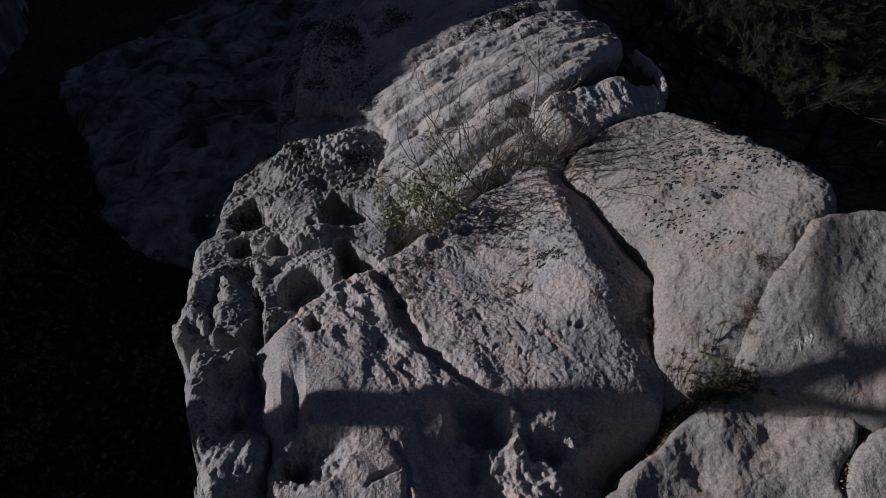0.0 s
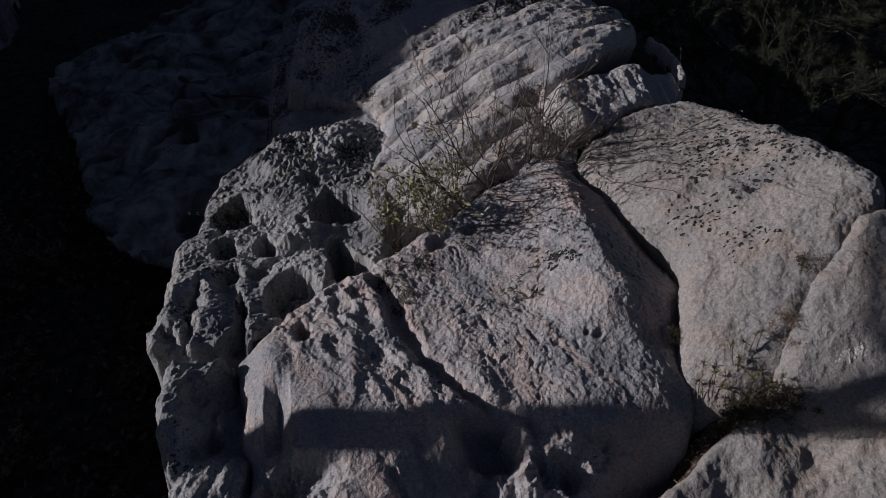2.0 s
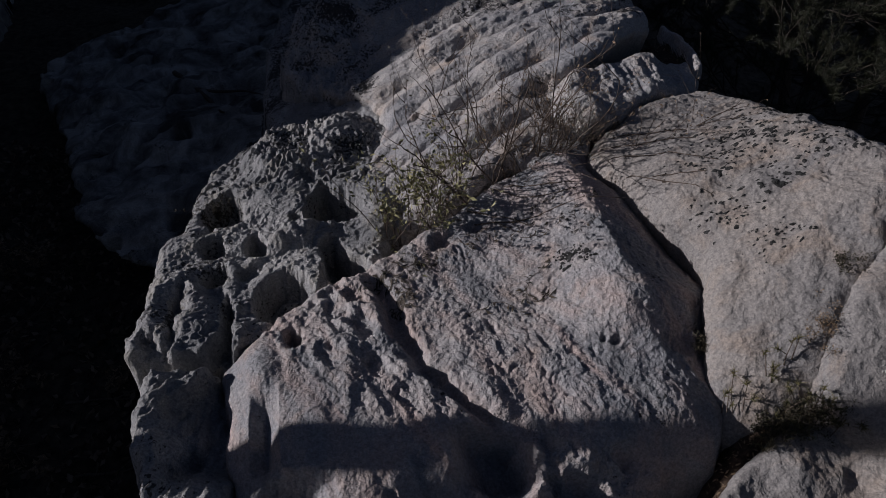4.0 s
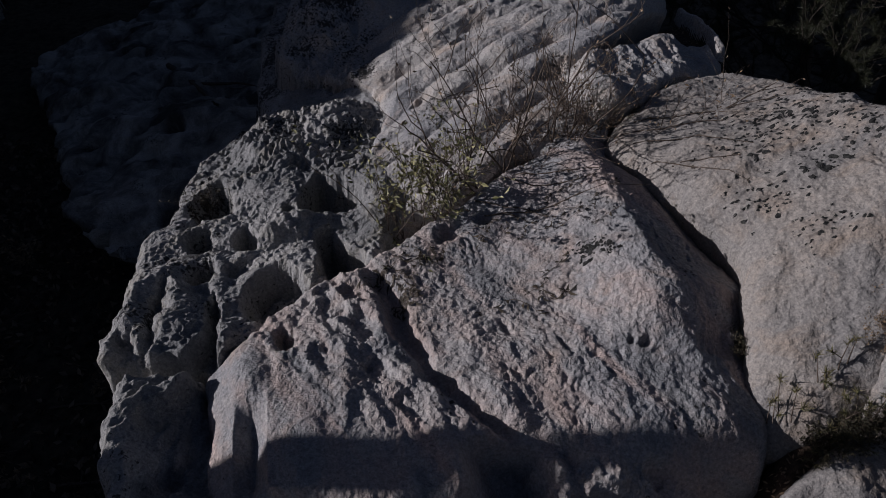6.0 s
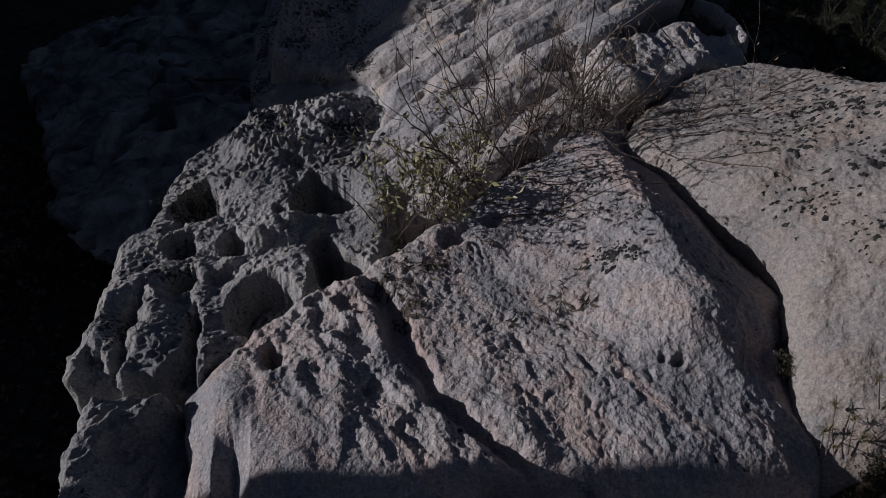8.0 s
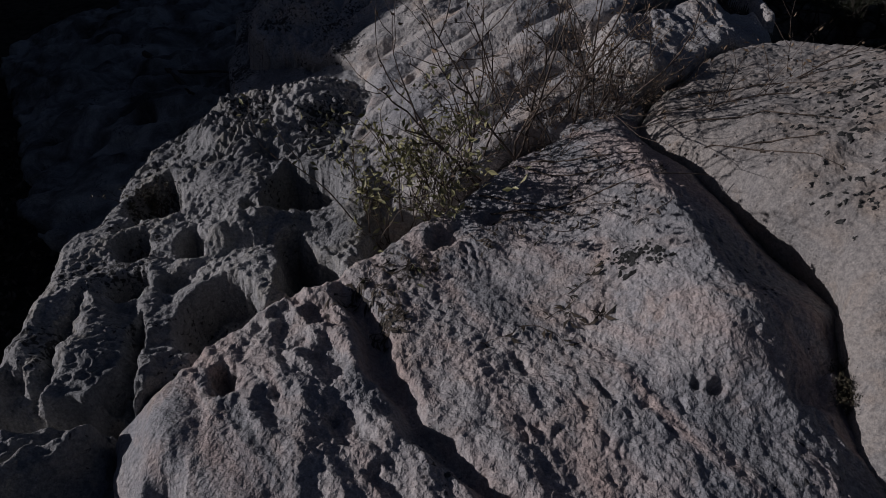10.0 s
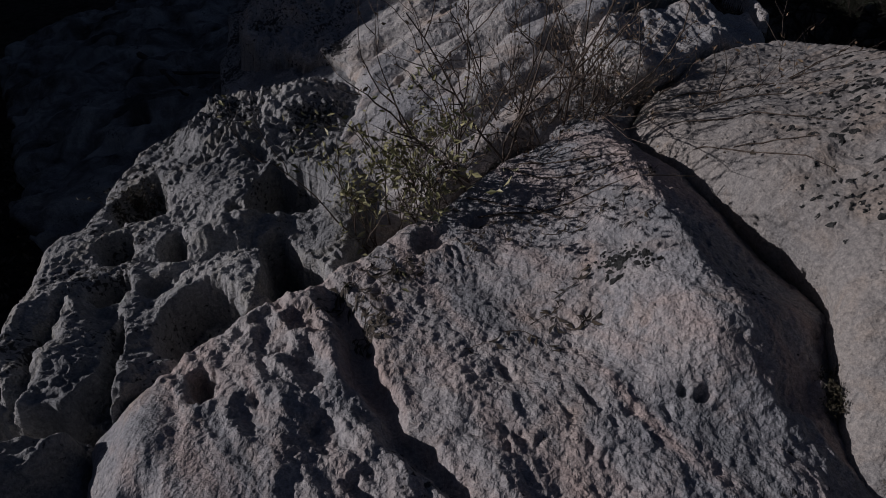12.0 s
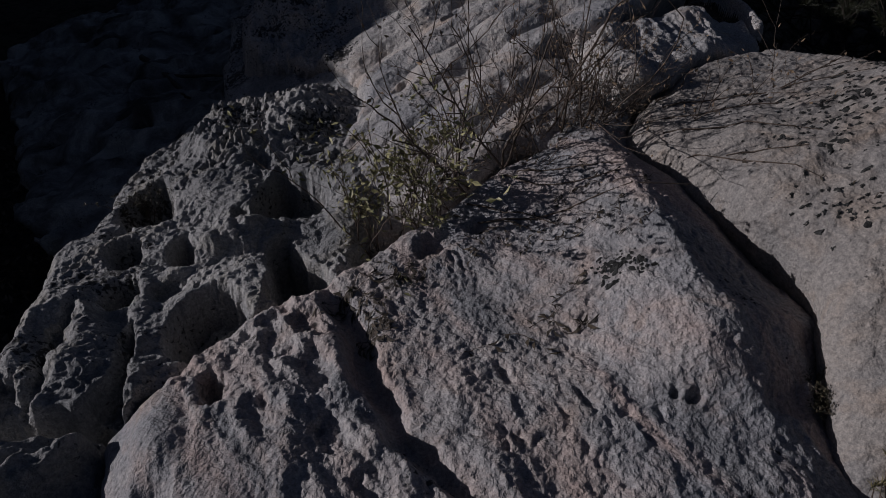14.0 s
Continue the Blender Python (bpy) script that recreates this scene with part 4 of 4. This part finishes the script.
def pine(name, label, seed, foot, height, crown, limbs, tufts, needle):
    rng = random.Random(seed)
    thing = tagged(new(name), label, "tree")
    thing.location = foot
    tips, trunk = [], []
    for k in range(13):
        trunk.append((Vector((0.12 * math.sin(k * 0.5), 0.1 * math.cos(k * 0.7), height * k / 12)), 0.09 * (1 - k / 13) + 0.008))
    tubes("trunk", [trunk], BARK, thing, 8)
    for k in range(limbs):
        h = 0.35 + 0.64 * k / limbs
        a = k * 2.4
        reach = crown * (1.05 - 0.6 * (k / limbs) ** 2)
        out = []
        start = Vector((0.12 * math.sin(h * 6), 0.1 * math.cos(h * 8.4), height * h))
        branch(rng, start, Vector((math.cos(a), math.sin(a), 0.15)), reach * rng.uniform(0.7, 1.1), 0.009, 9, 0.14, 0.03, out, 2, tips, 0.8)
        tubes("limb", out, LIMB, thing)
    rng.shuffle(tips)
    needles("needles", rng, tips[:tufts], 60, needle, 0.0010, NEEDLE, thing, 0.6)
    return thing


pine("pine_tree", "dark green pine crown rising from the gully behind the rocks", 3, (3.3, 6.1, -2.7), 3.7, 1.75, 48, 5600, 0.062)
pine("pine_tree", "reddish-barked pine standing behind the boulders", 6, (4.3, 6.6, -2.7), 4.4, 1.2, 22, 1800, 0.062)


def seedling(seed, foot, height, whorls, lean):
    rng = random.Random(seed)
    thing = tagged(new("pine_seedling"), "small pine seedling with whorled needle tufts in a rock crack", "seedling", "seedlings in the crack")
    thing.location = foot
    tips, out = [], []
    branch(rng, Vector((0, 0, -0.03)), Vector((rng.gauss(0, 0.07), rng.gauss(0, 0.07) + lean, 1)), height, 0.0026, 5, 0.06, 0.05, out, 0, [], 0)
    top = out[0][-1][0]
    tips.append((top, Vector((0, 0, 1))))
    for k in range(whorls):
        a = rng.uniform(0, 6.28)
        p = out[0][rng.choice((2, 3))][0]
        side = []
        branch(rng, p, Vector((math.cos(a), math.sin(a), 0.7)), height * rng.uniform(0.3, 0.6), 0.002, 3, 0.08, 0.06, side, 0, [], 0)
        out += side
        tips.append((side[0][-1][0], Vector((math.cos(a), math.sin(a), 1)).normalized()))
    tubes("stem", out, TWIG, thing)
    needles("needles", rng, tips, 24, 0.034, 0.0016, SPROUT, thing, 0.8)
    return thing


# single stems lean up the slab; the low ones crowd in the crack
for k, (x, y, z, h, n, lean) in enumerate([(1.09, 1.80, 0.21, 0.16, 0, 0.75), (1.075, 1.81, 0.20, 0.09, 1, 0.7), (1.06, 1.815, 0.19, 0.08, 0, 0.7), (1.125, 1.80, 0.22, 0.12, 1, 0.75), (1.205, 1.88, 0.335, 0.10, 0, 0.6), (1.22, 1.86, 0.32, 0.07, 3, 0.6), (1.265, 1.90, 0.375, 0.11, 1, 0.5), (1.29, 1.91, 0.395, 0.10, 0, 0.5),
                                           (1.27, 1.78, 0.26, 0.14, 4, 0), (1.34, 1.76, 0.27, 0.15, 4, 0), (1.22, 1.72, 0.15, 0.12, 3, 0), (1.38, 1.74, 0.27, 0.12, 4, 0), (1.16, 1.70, 0.12, 0.10, 2, 0), (1.30, 1.70, 0.19, 0.09, 4, 0), (1.40, 1.69, 0.22, 0.10, 4, 0), (1.48, 1.69, 0.25, 0.10, 3, 0), (1.26, 1.68, 0.15, 0.07, 4, 0)]):
    seedling(60 + k, (x, y, z), h, n, lean)

shrub("shrub", "dense dark heath clump in the crack among the seedlings", 29, ((1.19, 1.745, 0.17), (1.48, 1.77, 0.31)), 90, 0.10, 0.0014, 0.6, (0, 0, 0), HEATH, 0.8, 0.013, 0.03, 0.6)

# the tree whose leaning trunk and forked limbs throw the long shadow band
tree = tagged(new("forked_tree"), "bare forked leaning tree beside the outcrop", "tree")
tree.location = (-3.6, 0.78, -2.7)
# it leans more and more towards its crown
tubes("trunk", [[(Vector((0, 0, -0.1)), 0.14), (Vector((0, 0.52, 2.7)), 0.115), (Vector((0.02, 1.01, 3.57)), 0.092), (Vector((0.02, 1.07, 3.75)), 0.092), (Vector((0.01, 1.12, 3.88)), 0.092), (Vector((0.01, 1.235, 4.05)), 0.064), (Vector((0, 1.305, 4.28)), 0.050), (Vector((0, 1.30, 4.48)), 0.052)]], BARK, tree, 10)
tubes("limb", [[(Vector((0, 1.30, 4.42)), 0.052), (Vector((0, 1.315, 4.62)), 0.046), (Vector((0.02, 1.365, 4.77)), 0.042), (Vector((0.05, 1.40, 4.86)), 0.040), (Vector((0.1, 1.62, 5.6)), 0.03)]], BARK, tree, 8)
tubes("limb", [[(Vector((0, 1.28, 4.44)), 0.045), (Vector((0, 1.245, 4.58)), 0.036), (Vector((0, 1.205, 4.65)), 0.033), (Vector((0, 1.185, 4.70)), 0.031), (Vector((0.1, 1.0, 5.3)), 0.02)]], BARK, tree, 8)
tubes("limb", [[(Vector((0.02, 1.37, 4.77)), 0.024), (Vector((0.05, 1.51, 4.81)), 0.023), (Vector((0.05, 1.68, 4.92)), 0.023), (Vector((0.05, 1.835, 5.03)), 0.020), (Vector((0.05, 2.1, 5.2)), 0.008)]], BARK, tree, 6)


# ---- soil in the crevices and the gully's litter ----
fallen = []


def crevice(label, line, wide, heights, seed):
    """A strip of dark soil along a crevice, or dark fill for a shaded hollow: it rises and falls with the rocks beside
    it.
    """
    p = np.array(line)
    rows = []
    for k in range(len(p) * 6):
        f = k / (len(p) * 6 - 1) * (len(p) - 1)
        i = min(int(f), len(p) - 2)
        rows.append((*(p[i] * (1 - f + i) + p[i + 1] * (f - i)), np.interp(f, np.arange(len(p)), heights)))
    verts = []
    for k, (x, y, z) in enumerate(rows):
        a, b = rows[max(k - 1, 0)], rows[min(k + 1, len(rows) - 1)]
        d = Vector((b[0] - a[0], b[1] - a[1])).normalized()
        for j in range(9):
            o = (j / 8 - 0.5) * wide
            verts.append((x - d.y * o, y + d.x * o, z - 0.10 * abs(j / 4 - 1) ** 2 + 0.02 * noise.noise((x * 20, y * 20 + o * 20, seed))))
    fallen.extend(Vector(verts[9 * k + j]) for k in range(len(rows)) for j in (2, 3, 4, 5, 6))
    n = np.arange(len(rows) * 9).reshape(-1, 9)
    quads = np.stack([n[:-1, :-1], n[:-1, 1:], n[1:, 1:], n[1:, :-1]], -1).reshape(-1, 4)
    return tagged(sheet("soil", np.array(verts), quads, SOIL), label, "soil", kind="structure")


crevice("dark brown soil in the bushy crevice", [(-0.40, 2.75), (-0.22, 2.93), (0.02, 3.10), (0.27, 3.27), (0.52, 3.38), (0.78, 3.48), (1.1, 3.72)], 0.26, [-0.06, -0.03, 0.02, 0.08, 0.11, 0.16, 0.24], 1)
crevice("dark brown soil in the crack with seedlings", [(0.62, 1.22), (0.80, 1.36), (0.97, 1.48), (1.08, 1.62), (1.18, 1.74), (1.32, 1.76), (1.46, 1.70), (1.62, 1.64)], 0.15, [-0.07, -0.05, -0.01, 0.06, 0.13, 0.17, 0.19, 0.18], 2)
crevice("brown roots and soil in the crack between two boulders", [(1.60, 1.22), (1.69, 1.35), (1.77, 1.47), (1.90, 1.57), (2.1, 1.6)], 0.12, [0.08, 0.15, 0.22, 0.30, 0.36], 4)
# this strip is no soil: it blackens the hollow where deep shade lies
crevice("dark fill standing in for deep shade in the hollow behind the ridge", [(0.70, 3.98), (0.95, 4.25), (1.25, 4.48), (1.50, 4.60), (1.52, 4.9)], 0.34, [0.22, 0.29, 0.31, 0.31, 0.29], 3)
rng = random.Random(77)
tips = [(rng.choice(fallen) + Vector((rng.gauss(0, 0.012), rng.gauss(0, 0.012), 0.006)), Vector((rng.gauss(0, 1), rng.gauss(0, 1), 0.1))) for _ in range(1500)]
tagged(leaves("leaf_litter", rng, tips, 1, 0.02, DRY_LEAF, None, 0.15, 0.4), "brown dead leaves and chaff lying in the rock cracks", "leaves", kind="stuff")
rng = random.Random(31)
tips = [(Vector((rng.uniform(-7, -1.6), rng.uniform(1.0, 8), -2.58 + rng.gauss(0, 0.03))), Vector((0, 0, 1))) for _ in range(9000)]
tagged(leaves("leaf_litter", rng, tips, 1, 0.085, DEAD_LEAF, None, 0, 0.6), "scattered dead leaves on the gully floor", "leaves", kind="stuff")
for k, (x, y, a, long) in enumerate([(-3.4, 3.7, 10, 1.1), (-4.3, 3.3, -20, 0.8), (-4.6, 4.4, 25, 0.9), (-3.0, 3.0, 5, 0.7)]):
    out = []
    thing = tagged(new("fallen_branch"), "thin dead branch lying on the gully floor", "branch")
    thing.location = (x, y, -2.55)
    branch(random.Random(70 + k), Vector((0, 0, 0)), Vector((math.cos(radians(a)), math.sin(radians(a)), 0.1)), long, 0.012, 8, 0.1, -0.01, out, 1, [], 0.5)
    tubes("stick", out, BARK, thing, 5)
out = []
thing = tagged(new("fallen_branch"), "dead branch lying on the shaded lower ledge", "branch")
thing.location = (-3.75, 8.45, -1.68)
branch(random.Random(90), Vector((0, 0, 0)), Vector((1.45, -1.65, 0.34)), 2.2, 0.04, 9, 0.05, 0.0, out, 1, [], 0.3)
tubes("stick", out, BARK, thing, 5)

for k, (x, y, n, long) in enumerate([(-4.9, 5.3, 12, 0.5), (-5.3, 4.6, 12, 0.45), (-4.2, 3.9, 9, 0.3), (-3.0, 3.9, 9, 0.3), (-3.9, 2.9, 10, 0.3)]):
    shrub("bramble", "low leafy bramble on the dark gully floor", 100 + k, ((x, y, -2.6), (x + 0.3, y + 0.2, -2.6)), n, long, 0.005, 0.8, (0, 0, 0), DRY_LEAF, 0.7, 0.05, 0.0, 0.6)
